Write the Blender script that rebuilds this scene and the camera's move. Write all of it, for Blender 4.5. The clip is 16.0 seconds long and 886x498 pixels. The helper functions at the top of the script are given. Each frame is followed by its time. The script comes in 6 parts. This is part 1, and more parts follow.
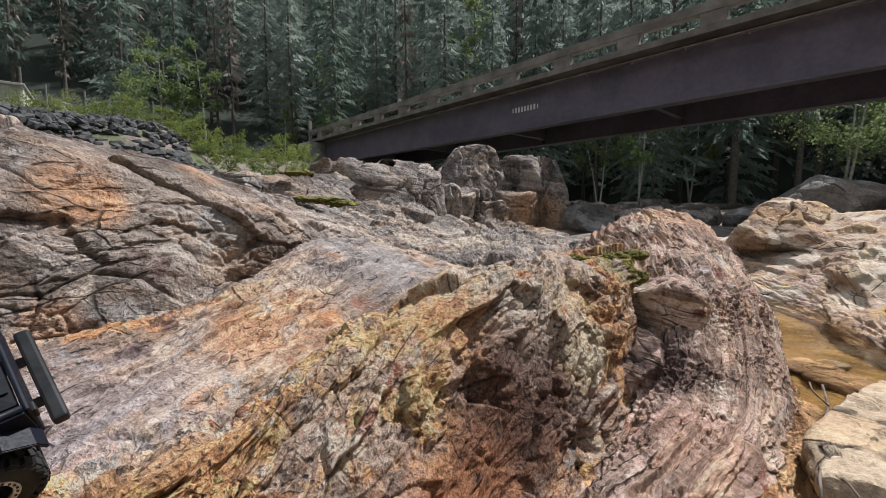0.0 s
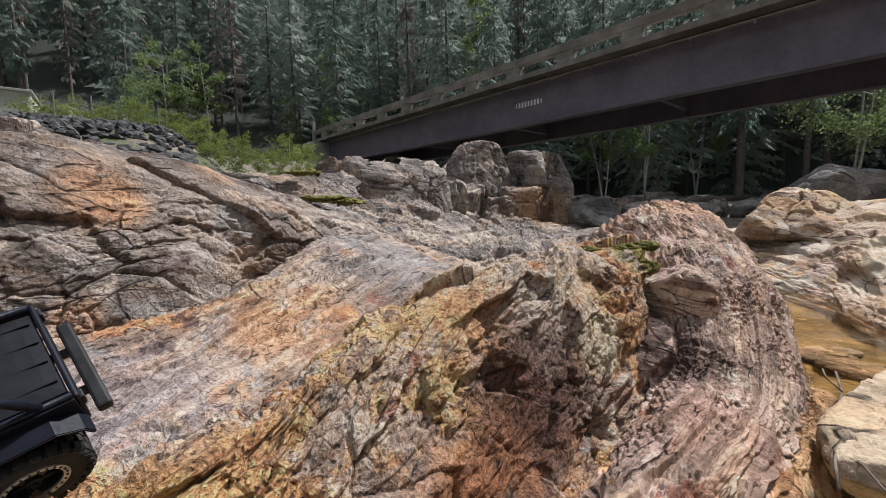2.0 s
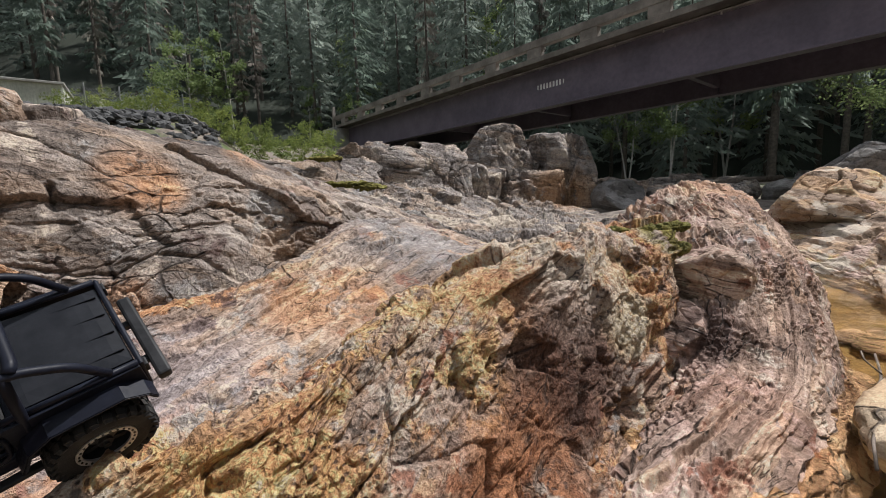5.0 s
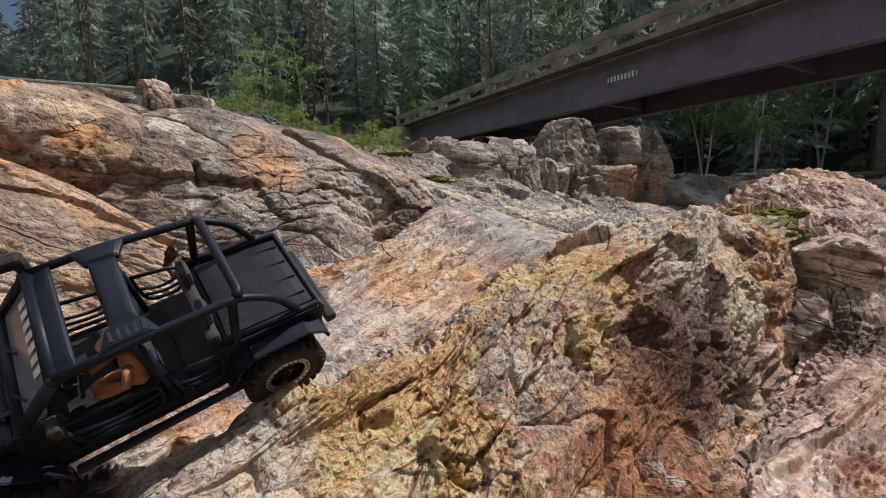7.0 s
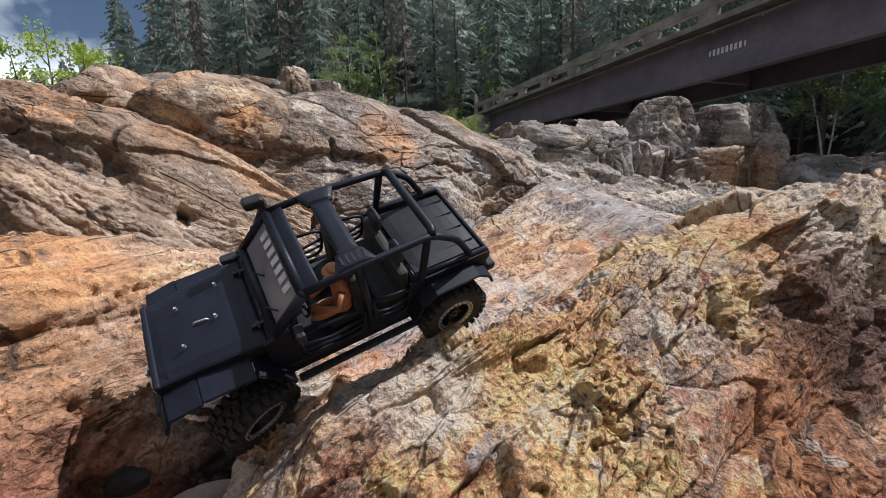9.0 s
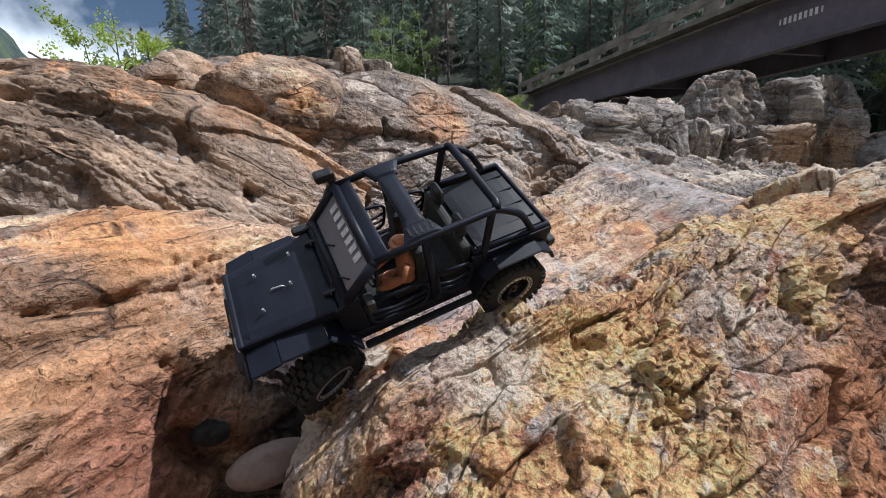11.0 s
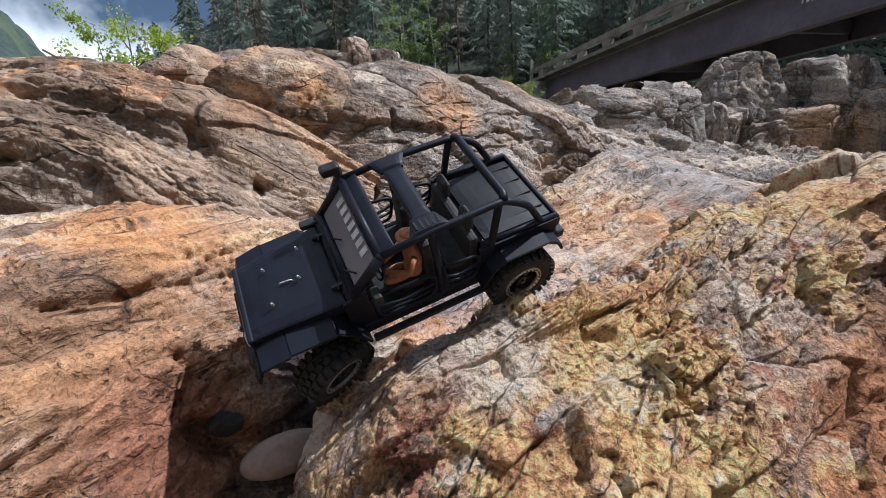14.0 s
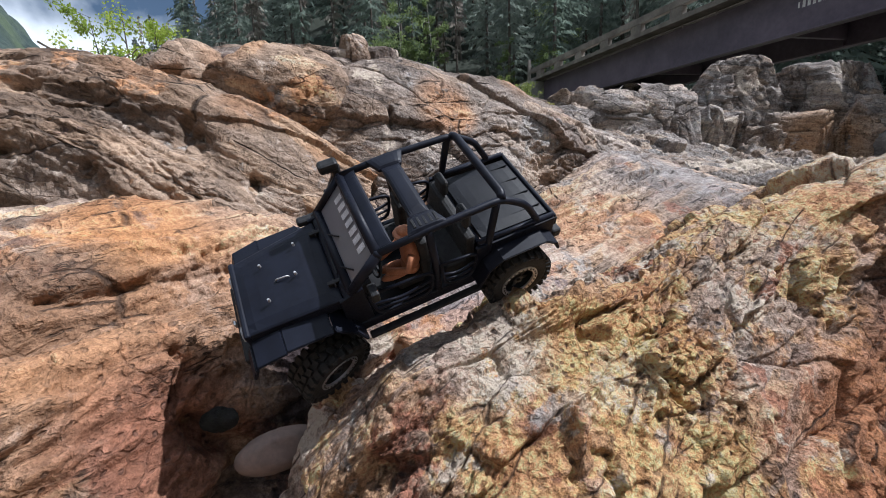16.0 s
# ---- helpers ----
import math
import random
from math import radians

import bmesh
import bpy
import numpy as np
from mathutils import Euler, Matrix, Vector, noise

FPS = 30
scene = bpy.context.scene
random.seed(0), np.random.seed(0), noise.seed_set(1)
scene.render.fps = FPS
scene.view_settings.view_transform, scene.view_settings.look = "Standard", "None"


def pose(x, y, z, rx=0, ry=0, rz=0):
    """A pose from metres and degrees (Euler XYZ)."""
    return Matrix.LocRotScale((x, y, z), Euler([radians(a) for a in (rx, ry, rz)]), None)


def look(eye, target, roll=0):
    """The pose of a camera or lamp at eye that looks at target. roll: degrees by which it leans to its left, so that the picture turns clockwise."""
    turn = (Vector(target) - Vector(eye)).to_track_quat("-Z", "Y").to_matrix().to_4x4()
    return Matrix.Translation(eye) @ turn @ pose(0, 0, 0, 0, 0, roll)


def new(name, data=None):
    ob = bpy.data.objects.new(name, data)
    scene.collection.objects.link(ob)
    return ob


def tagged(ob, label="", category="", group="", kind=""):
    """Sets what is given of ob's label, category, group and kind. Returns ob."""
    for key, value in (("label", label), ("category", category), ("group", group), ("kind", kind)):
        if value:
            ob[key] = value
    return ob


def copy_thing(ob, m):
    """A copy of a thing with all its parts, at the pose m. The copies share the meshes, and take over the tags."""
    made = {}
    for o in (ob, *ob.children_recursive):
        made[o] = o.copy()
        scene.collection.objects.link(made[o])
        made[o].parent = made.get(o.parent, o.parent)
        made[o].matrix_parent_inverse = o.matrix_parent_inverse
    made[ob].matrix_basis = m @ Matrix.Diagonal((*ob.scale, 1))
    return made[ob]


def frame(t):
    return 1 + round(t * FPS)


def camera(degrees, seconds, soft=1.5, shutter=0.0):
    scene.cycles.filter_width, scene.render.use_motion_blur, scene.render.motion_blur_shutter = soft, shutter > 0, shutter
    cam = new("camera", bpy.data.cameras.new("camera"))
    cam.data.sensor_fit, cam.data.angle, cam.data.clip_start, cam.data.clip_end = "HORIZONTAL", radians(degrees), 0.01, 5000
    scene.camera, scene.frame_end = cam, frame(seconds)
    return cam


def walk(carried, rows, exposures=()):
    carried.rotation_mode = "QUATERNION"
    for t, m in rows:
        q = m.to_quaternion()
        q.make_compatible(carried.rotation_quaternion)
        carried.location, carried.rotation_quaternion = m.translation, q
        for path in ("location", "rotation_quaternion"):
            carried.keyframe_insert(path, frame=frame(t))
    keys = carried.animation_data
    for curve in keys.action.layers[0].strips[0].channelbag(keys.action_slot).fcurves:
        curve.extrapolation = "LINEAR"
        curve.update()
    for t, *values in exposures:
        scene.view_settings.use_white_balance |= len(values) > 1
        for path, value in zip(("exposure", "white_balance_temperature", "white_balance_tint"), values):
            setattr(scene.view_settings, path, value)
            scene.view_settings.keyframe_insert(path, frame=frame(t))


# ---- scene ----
cam = camera(92.9, 16.0, soft=0.9)
PATH = [
    (0, (0.008, 0.01, 0.811), (0.004, 2.002, 0.637), -0.1),
    (0.5, (0.0, 0.0, 0.81), (-0.001, 1.993, 0.637), -0.6),
    (1, (-0.013, -0.006, 0.808), (-0.021, 1.985, 0.628), -1.0),
    (1.5, (-0.02, -0.011, 0.803), (-0.037, 1.98, 0.621), -1.2),
    (2, (-0.02, -0.012, 0.8), (-0.048, 1.979, 0.614), -1.2),
    (2.5, (-0.019, -0.013, 0.798), (-0.059, 1.977, 0.602), -1.2),
    (3, (-0.025, -0.012, 0.795), (-0.081, 1.977, 0.59), -1.1),
    (5.3, (-0.06, -0.037, 0.786), (-0.199, 1.942, 0.532), -1.7),
    (5.5, (-0.071, -0.044, 0.785), (-0.225, 1.935, 0.535), -1.5),
    (6, (-0.098, -0.066, 0.784), (-0.311, 1.907, 0.535), -1.3),
    (6.5, (-0.137, -0.089, 0.76), (-0.442, 1.872, 0.511), -1.1),
    (7, (-0.195, -0.086, 0.729), (-0.584, 1.86, 0.477), -1.5),
    (7.5, (-0.235, -0.086, 0.693), (-0.696, 1.844, 0.443), -1.6),
    (8, (-0.255, -0.102, 0.683), (-0.789, 1.809, 0.43), -1.7),
    (8.5, (-0.289, -0.137, 0.671), (-0.926, 1.74, 0.403), -1.9),
    (9, (-0.329, -0.178, 0.672), (-1.051, 1.665, 0.383), -2.0),
    (9.5, (-0.349, -0.206, 0.668), (-1.14, 1.605, 0.359), -1.9),
    (12, (-0.361, -0.199, 0.659), (-1.283, 1.534, 0.275), -2.8),
    (12.5, (-0.362, -0.197, 0.661), (-1.299, 1.526, 0.27), -3.2),
    (13, (-0.36, -0.191, 0.663), (-1.3, 1.529, 0.264), -3.3),
    (13.5, (-0.357, -0.191, 0.666), (-1.296, 1.528, 0.264), -3.2),
    (14, (-0.354, -0.194, 0.663), (-1.294, 1.524, 0.257), -3.0),
    (14.5, (-0.357, -0.198, 0.66), (-1.297, 1.519, 0.249), -2.7),
    (15, (-0.359, -0.2, 0.661), (-1.297, 1.517, 0.248), -2.3),
    (15.5, (-0.357, -0.198, 0.666), (-1.288, 1.523, 0.255), -2.2),
    (16, (-0.355, -0.197, 0.662), (-1.277, 1.529, 0.25), -2.2),
]
walk(cam, [(t, look(eye, target, roll)) for t, eye, target, roll in PATH], [(0.0, 0.24, 6150, 10), (3.0, 0.22, 6200, 10), (5.5, 0.22, 6300, 10), (7.5, 0.22, 6250, 10), (9.5, 0.36, 5950, 10), (16.0, 0.36, 5800, 10)])

# ---- light ----
SUN = Vector((0.50, 0.25, 0.83)).normalized()
world = bpy.data.worlds.new("sky")
scene.world = world
world.use_nodes = True
wn, wl = world.node_tree.nodes, world.node_tree.links
sky = wn.new("ShaderNodeTexSky")
sky.sky_type = "NISHITA"
sky.sun_disc = False
sky.sun_elevation = math.asin(SUN.z)
sky.sun_rotation = math.atan2(SUN.x, SUN.y)
cloud_at = wn.new("ShaderNodeTexCoord")
cloud = wn.new("ShaderNodeTexNoise")
cloud.inputs["Scale"].default_value, cloud.inputs["Detail"].default_value = 2.2, 8.0
cloud_edge = wn.new("ShaderNodeMapRange")
cloud_edge.inputs[1].default_value, cloud_edge.inputs[2].default_value = 0.47, 0.60
cloud_mix = wn.new("ShaderNodeMix")
cloud_mix.data_type = "RGBA"
cloud_mix.inputs["B"].default_value = (26.0, 27.0, 28.0, 1)
wl.new(cloud_at.outputs["Generated"], cloud.inputs["Vector"])
up_part = wn.new("ShaderNodeSeparateXYZ")
low_sky = wn.new("ShaderNodeMapRange")
for n, v in enumerate((0.0, 0.08, 0.5, 0.05, 0.0)):
    low_sky.inputs[n].default_value = v
more_cloud = wn.new("ShaderNodeMath")
wl.new(cloud_at.outputs["Generated"], up_part.inputs[0])
wl.new(up_part.outputs["Z"], low_sky.inputs[0])
wl.new(cloud.outputs["Fac"], more_cloud.inputs[0])
wl.new(low_sky.outputs[0], more_cloud.inputs[1])
wl.new(more_cloud.outputs[0], cloud_edge.inputs[0])
wl.new(cloud_edge.outputs[0], cloud_mix.inputs["Factor"])
wl.new(sky.outputs[0], cloud_mix.inputs["A"])
wl.new(cloud_mix.outputs["Result"], wn["Background"].inputs["Color"])
wn["Background"].inputs["Strength"].default_value = 0.045
sun_data = bpy.data.lights.new("sun", "SUN")
sun_data.energy, sun_data.angle, sun_data.color = 5.0, radians(0.6), (1.0, 0.965, 0.92)
sun = new("sun", sun_data)
sun.matrix_world = look(SUN * 60, (0, 0, 0))


# ---- noise on arrays ----
_rng = np.random.RandomState(7)
_perm = np.concatenate([_rng.permutation(256)] * 3)
_grad = _rng.normal(size=(256, 3))
_grad /= np.linalg.norm(_grad, axis=1)[:, None]


def perlin(p):
    i = np.floor(p).astype(np.int64)
    f = p - i
    i &= 255
    w = f * f * f * (f * (f * 6 - 15) + 10)
    out = np.zeros(len(p))
    for dx in (0, 1):
        for dy in (0, 1):
            for dz in (0, 1):
                h = _perm[_perm[_perm[i[:, 0] + dx] + i[:, 1] + dy] + i[:, 2] + dz]
                g = (_grad[h] * (f - (dx, dy, dz))).sum(1)
                out += g * np.abs(1 - dx - w[:, 0]) * np.abs(1 - dy - w[:, 1]) * np.abs(1 - dz - w[:, 2])
    return out * 1.5


def fbm(p, octaves=4, gain=0.5):
    total, amp = np.zeros(len(p)), 1.0
    for k in range(octaves):
        total += amp * perlin(p * 2 ** k + 17.3 * k)
        amp *= gain
    return total


def facets(p, seed=0):
    """A blocky relief: every cell of a random mosaic is a tilted plane. Also the distance to the cell's edge and its name. Flat input (two columns) gives a flat mosaic."""
    if p.shape[1] == 2:
        p = np.concatenate([p, np.full((len(p), 1), 0.5)], 1)
        depth = (0,)
    else:
        depth = (-1, 0, 1)
    i = np.floor(p).astype(np.int64)
    best, second = np.full(len(p), 1e9), np.full(len(p), 1e9)
    relief, name = np.zeros(len(p)), np.zeros(len(p), dtype=np.int64)
    for dx in (-1, 0, 1):
        for dy in (-1, 0, 1):
            for dz in depth:
                c = i + (dx, dy, dz)
                h = _perm[_perm[_perm[(c[:, 0] + seed) & 255] + (c[:, 1] & 255)] + (c[:, 2] & 255)]
                centre = c + 0.5 + 0.45 * _grad[h] * (1, 1, len(depth) > 1)
                d = p - centre
                r = np.sqrt((d * d).sum(1))
                m = r < best
                second = np.where(m, best, np.minimum(second, r))
                best = np.where(m, r, best)
                name[m] = ((c[:, 0] * 1009 + c[:, 1]) * 1009 + c[:, 2])[m]
                relief[m] = ((d * _grad[(h * 7 + 31) & 255]).sum(1) * 0.9 + _grad[(h * 3 + 5) & 255, 0] * 0.6)[m]
    return relief, second - best, name


def smooth(a, b, x):
    t = np.clip((x - a) / (b - a), 0, 1)
    return t * t * (3 - 2 * t)


# ---- materials ----
class Nodes:
    def __init__(self, name):
        self.mat = bpy.data.materials.new(name)
        self.mat.use_nodes = True
        self.n, self.l = self.mat.node_tree.nodes, self.mat.node_tree.links
        self.bsdf = self.n["Principled BSDF"]
        self.at = self.n.new("ShaderNodeTexCoord").outputs["Object"]

    def put(self, socket, value):
        if isinstance(value, bpy.types.NodeSocket):
            self.l.new(value, socket)
        elif isinstance(value, tuple) and len(value) == 3 and socket.type == "RGBA":
            socket.default_value = (*value, 1)
        else:
            socket.default_value = value

    def noise(self, scale, detail=5.0, rough=0.55, vector=None, distort=0.0):
        t = self.n.new("ShaderNodeTexNoise")
        self.put(t.inputs["Vector"], vector or self.at)
        for k, v in (("Scale", scale), ("Detail", detail), ("Roughness", rough), ("Distortion", distort)):
            t.inputs[k].default_value = v
        return t.outputs["Fac"]

    def scaled(self, vector, s):
        m = self.n.new("ShaderNodeMapping")
        self.put(m.inputs["Vector"], vector)
        m.inputs["Scale"].default_value = s
        return m.outputs[0]

    def uv(self):
        u = self.n.new("ShaderNodeUVMap")
        u.uv_map = "grain"
        return u.outputs[0]

    def span(self, value, a, b, lo=0.0, hi=1.0):
        m = self.n.new("ShaderNodeMapRange")
        m.interpolation_type = "SMOOTHSTEP"
        for k, v in enumerate((value, a, b, lo, hi)):
            self.put(m.inputs[k], v)
        return m.outputs[0]

    def math(self, op, a, b=0.0):
        m = self.n.new("ShaderNodeMath")
        m.operation = op
        self.put(m.inputs[0], a)
        self.put(m.inputs[1], b)
        return m.outputs[0]

    def mix(self, fac, a, b, blend="MIX"):
        m = self.n.new("ShaderNodeMix")
        m.data_type, m.blend_type = "RGBA", blend
        for k, v in (("Factor", fac), ("A", a), ("B", b)):
            self.put(next(s for s in m.inputs if s.name == k and s.enabled), v)
        return next(s for s in m.outputs if s.enabled)

    def tint(self, fac, colour, by):
        return self.mix(1.0, colour, self.mix(fac, (1.0, 1.0, 1.0), by), "MULTIPLY")

    def near(self, centre, radius):
        """1 at a point, falling to 0 at the radius."""
        v = self.n.new("ShaderNodeVectorMath")
        v.operation = "DISTANCE"
        self.put(v.inputs[0], self.at)
        v.inputs[1].default_value = centre
        return self.span(v.outputs["Value"], radius * 0.35, radius, 1.0, 0.0)

    def bump(self, height, strength=0.5, distance=0.01, base=None):
        b = self.n.new("ShaderNodeBump")
        b.inputs["Strength"].default_value, b.inputs["Distance"].default_value = strength, distance
        self.put(b.inputs["Height"], height)
        if base:
            self.put(b.inputs["Normal"], base)
        return b.outputs[0]

    def done(self, colour, rough=0.8, normal=None, metal=0.0):
        self.put(self.bsdf.inputs["Base Color"], colour)
        self.put(self.bsdf.inputs["Roughness"], rough)
        self.put(self.bsdf.inputs["Metallic"], metal)
        if normal:
            self.put(self.bsdf.inputs["Normal"], normal)
        return self.mat


ORANGE, RUST, OCHRE, PURPLE = (0.52, 0.295, 0.15), (0.28, 0.138, 0.086), (0.60, 0.375, 0.175), (0.145, 0.10, 0.082)
PALE, BLUE, PINK = (0.56, 0.475, 0.37), (0.335, 0.31, 0.265), (0.47, 0.345, 0.27)


def rock_material(name, light, deep, stains=(), spots=(), size=1.0, streak=1.0, seed=0.0, warm=0.4, coarse=1.0, cool=0.45):
    """Foliated bedrock. stains: (colour, share, size); spots: (colour, centre, radius, strength); coarse: how broken the surface is."""
    k = Nodes(name)
    shift = k.n.new("ShaderNodeVectorMath")
    k.put(shift.inputs[0], k.at)
    shift.inputs[1].default_value = (seed, seed * 1.7, seed * 0.3)
    at = shift.outputs[0]
    wobble = k.n.new("ShaderNodeTexNoise")
    k.put(wobble.inputs["Vector"], at)
    wobble.inputs["Scale"].default_value, wobble.inputs["Detail"].default_value = 7.0 / size, 5.0

    def bent(vector, by):
        m = k.n.new("ShaderNodeVectorMath")
        m.operation = "MULTIPLY_ADD"
        k.put(m.inputs[0], wobble.outputs["Color"])
        m.inputs[1].default_value = by
        k.put(m.inputs[2], vector)
        return m.outputs[0]

    def mosaic(vector, feature):
        v = k.n.new("ShaderNodeTexVoronoi")
        v.feature = feature
        k.put(v.inputs["Vector"], vector)
        v.inputs["Scale"].default_value = 1.0
        return v

    uv = bent(k.uv(), (0.06 * size, 0.05 * size, 0))
    solid = bent(at, (0.07 * size, 0.07 * size, 0.07 * size))
    bed = k.noise(1.0, 6, 0.58, k.scaled(uv, (3.2 / size, 24.0 / size, 1)))
    thin_bed = k.noise(1.0, 4, 0.6, k.scaled(uv, (9.0 / size, 85.0 / size, 1)))
    broad = k.noise(2.4 / size, 6, 0.6, solid)
    mid = k.noise(11.0 / size, 7, 0.64, solid)
    crumb = k.noise(34 / size, 5, 0.6, at)
    fine = k.noise(110 / size, 4, 0.65, at)
    grit = k.noise(330 / size, 2, 0.6, at)
    rough_patch = k.span(k.noise(3.6 / size, 4, 0.6, at), 0.42, 0.60)
    # the faces between the joints differ in tone
    col = k.mix(k.span(broad, 0.40, 0.60), deep, light)
    longer = 1.0 if streak <= 1.1 else 2.2
    for across, along, amount in ((4.2 / longer, 11.0 * longer ** 0.4, 0.85), (13.0 / longer, 34.0, 0.6 * coarse)):
        shade = k.n.new("ShaderNodeSeparateColor")
        k.put(shade.inputs[0], mosaic(k.scaled(uv, (across / size, along / size, 1)), "F1").outputs["Color"])
        col = k.mix(k.span(shade.outputs[0], 0.55, 0.95, 0.0, warm * amount), col, OCHRE)
        col = k.mix(k.span(shade.outputs[1], 0.6, 1.0, 0.0, cool * amount), col, BLUE)
        col = k.mix(amount, col, k.mix(shade.outputs[2], (0.72, 0.71, 0.70), (1.26, 1.26, 1.26)), "MULTIPLY")
    for n, (colour, share, extent) in enumerate(stains):
        v = k.n.new("ShaderNodeVectorMath")
        k.put(v.inputs[0], solid)
        v.inputs[1].default_value = (3.1 * n + 1.3 + seed, 7.7 * n, 2.9 * n)
        m = k.noise(0.75 / extent, 9, 0.66, v.outputs[0])
        edge = 0.65 - 0.28 * share
        col = k.mix(k.span(m, edge, edge + 0.05, 0.0, 0.85), col, colour)
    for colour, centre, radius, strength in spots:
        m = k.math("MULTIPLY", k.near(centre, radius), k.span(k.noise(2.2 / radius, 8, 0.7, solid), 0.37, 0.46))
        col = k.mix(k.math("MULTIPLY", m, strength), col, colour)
    # bedding: soft tone and thin open partings
    col = k.tint(k.span(bed, 0.36, 0.64, 0.55 * streak, 0.0), col, (0.55, 0.52, 0.50))
    col = k.tint(k.span(thin_bed, 0.40, 0.60, 0.0, 0.5 * streak), col, (1.22, 1.24, 1.26))
    parting = k.span(k.math("ABSOLUTE", k.math("SUBTRACT", bed, 0.5)), 0.0, 0.016, 1.0, 0.0)
    parting = k.math("MULTIPLY", parting, k.span(k.noise(6 / size, 4, 0.6, at), 0.53, 0.62, 0.0, min(1.0, 0.9 * streak)))
    # joints
    seam = k.span(mosaic(k.scaled(uv, (4.2 / size, 11.0 / size, 1)), "DISTANCE_TO_EDGE").outputs["Distance"], 0.0, 0.035, 1.0, 0.0)
    seam = k.math("MULTIPLY", seam, k.span(k.noise(5 / size, 4, 0.6, at), 0.53, 0.60))
    chip = k.span(mosaic(k.scaled(solid, (17 / size,) * 3), "DISTANCE_TO_EDGE").outputs["Distance"], 0.0, 0.06, 1.0, 0.0)
    chip = k.math("MULTIPLY", chip, k.math("MULTIPLY", rough_patch, 0.4 * coarse))
    open_joint = k.math("MAXIMUM", parting, k.math("MAXIMUM", seam, chip))
    pit = k.span(mosaic(k.scaled(solid, (48 / size,) * 3), "F1").outputs["Distance"], 0.16, 0.30, 1.0, 0.0)
    pit = k.math("MULTIPLY", pit, k.math("MULTIPLY", rough_patch, coarse))
    col = k.tint(k.span(mid, 0.33, 0.45, 0.65 * coarse, 0.0), col, (0.42, 0.37, 0.34))
    col = k.tint(k.span(mid, 0.55, 0.66, 0.0, 0.7 * coarse), col, (1.36, 1.37, 1.38))
    col = k.tint(k.span(crumb, 0.36, 0.46, 0.6 * coarse, 0.0), col, (0.46, 0.41, 0.38))
    col = k.tint(k.span(crumb, 0.55, 0.63, 0.0, 0.5 * coarse), col, (1.3, 1.3, 1.3))
    grain_amount = 0.35 + 0.65 * min(coarse, 1.0)
    col = k.mix(0.8 * grain_amount, col, k.mix(k.span(fine, 0.36, 0.62), (0.70, 0.69, 0.68), (1.22, 1.22, 1.22)), "MULTIPLY")
    col = k.mix(0.6 * grain_amount, col, k.mix(k.span(grit, 0.32, 0.66), (0.74, 0.73, 0.72), (1.22, 1.22, 1.22)), "MULTIPLY")
    col = k.mix(k.math("MULTIPLY", open_joint, 0.7), col, (0.035, 0.028, 0.024))
    col = k.mix(k.math("MULTIPLY", pit, 0.7), col, (0.06, 0.045, 0.04))
    tone = k.n.new("ShaderNodeGamma")
    k.put(tone.inputs["Color"], col)
    tone.inputs["Gamma"].default_value = 1.27
    col = k.mix(1.0, tone.outputs[0], (1.36, 1.42, 1.66), "MULTIPLY")
    col = k.mix(1.0, col, (0.50, 0.42, 0.335), "DARKEN")
    n1 = k.bump(bed, 0.9 * min(streak, 1.0), 0.016 * size)
    n2 = k.bump(mid, 1.0, 0.030 * size * coarse, k.bump(crumb, 1.0, 0.022 * size * coarse, n1))
    n3 = k.bump(k.math("MAXIMUM", open_joint, pit), 0.9, -0.012 * size, n2)
    n4 = k.bump(grit, 0.6, 0.002 * size, k.bump(fine, 1.0, 0.006 * size * grain_amount, n3))
    k.bsdf.inputs["Specular IOR Level"].default_value = 0.2
    return k.done(col, k.span(mid, 0.3, 0.7, 0.7, 0.95), n4)


def plain_material(name, a, b, scale, rough=0.7, bump=0.3, distance=0.01, metal=0.0, vary=0.0):
    k = Nodes(name)
    m = k.noise(scale, 6, 0.6)
    fine = k.noise(scale * 9, 4, 0.6)
    col = k.mix(k.span(m, 0.32, 0.68), a, b)
    col = k.mix(0.5, col, k.mix(k.span(fine, 0.3, 0.7), (0.7, 0.7, 0.7), (1.2, 1.2, 1.2)), "MULTIPLY")
    if vary:
        info = k.n.new("ShaderNodeObjectInfo")
        col = k.mix(1.0, col, k.mix(info.outputs["Random"], (1 - vary,) * 3, (1 + vary,) * 3), "MULTIPLY")
    return k.done(col, k.span(fine, 0.3, 0.7, max(rough - 0.12, 0.05), min(rough + 0.1, 1)), k.bump(fine, bump, distance, k.bump(m, bump, distance * 3)), metal)


def leaf_material(name, a, b, glow=0.4):
    k = Nodes(name)
    island = k.n.new("ShaderNodeNewGeometry").outputs["Random Per Island"]
    info = k.n.new("ShaderNodeObjectInfo").outputs["Random"]
    col = k.mix(island, a, b)
    col = k.mix(1.0, col, k.mix(info, (0.7, 0.75, 0.7), (1.25, 1.2, 1.2)), "MULTIPLY")
    k.done(col, 0.9)
    thin = k.n.new("ShaderNodeBsdfTranslucent")
    k.put(thin.inputs["Color"], col)
    both = k.n.new("ShaderNodeMixShader")
    both.inputs[0].default_value = glow
    k.l.new(k.bsdf.outputs[0], both.inputs[1])
    k.l.new(thin.outputs[0], both.inputs[2])
    k.l.new(both.outputs[0], k.n["Material Output"].inputs["Surface"])
    return k.mat


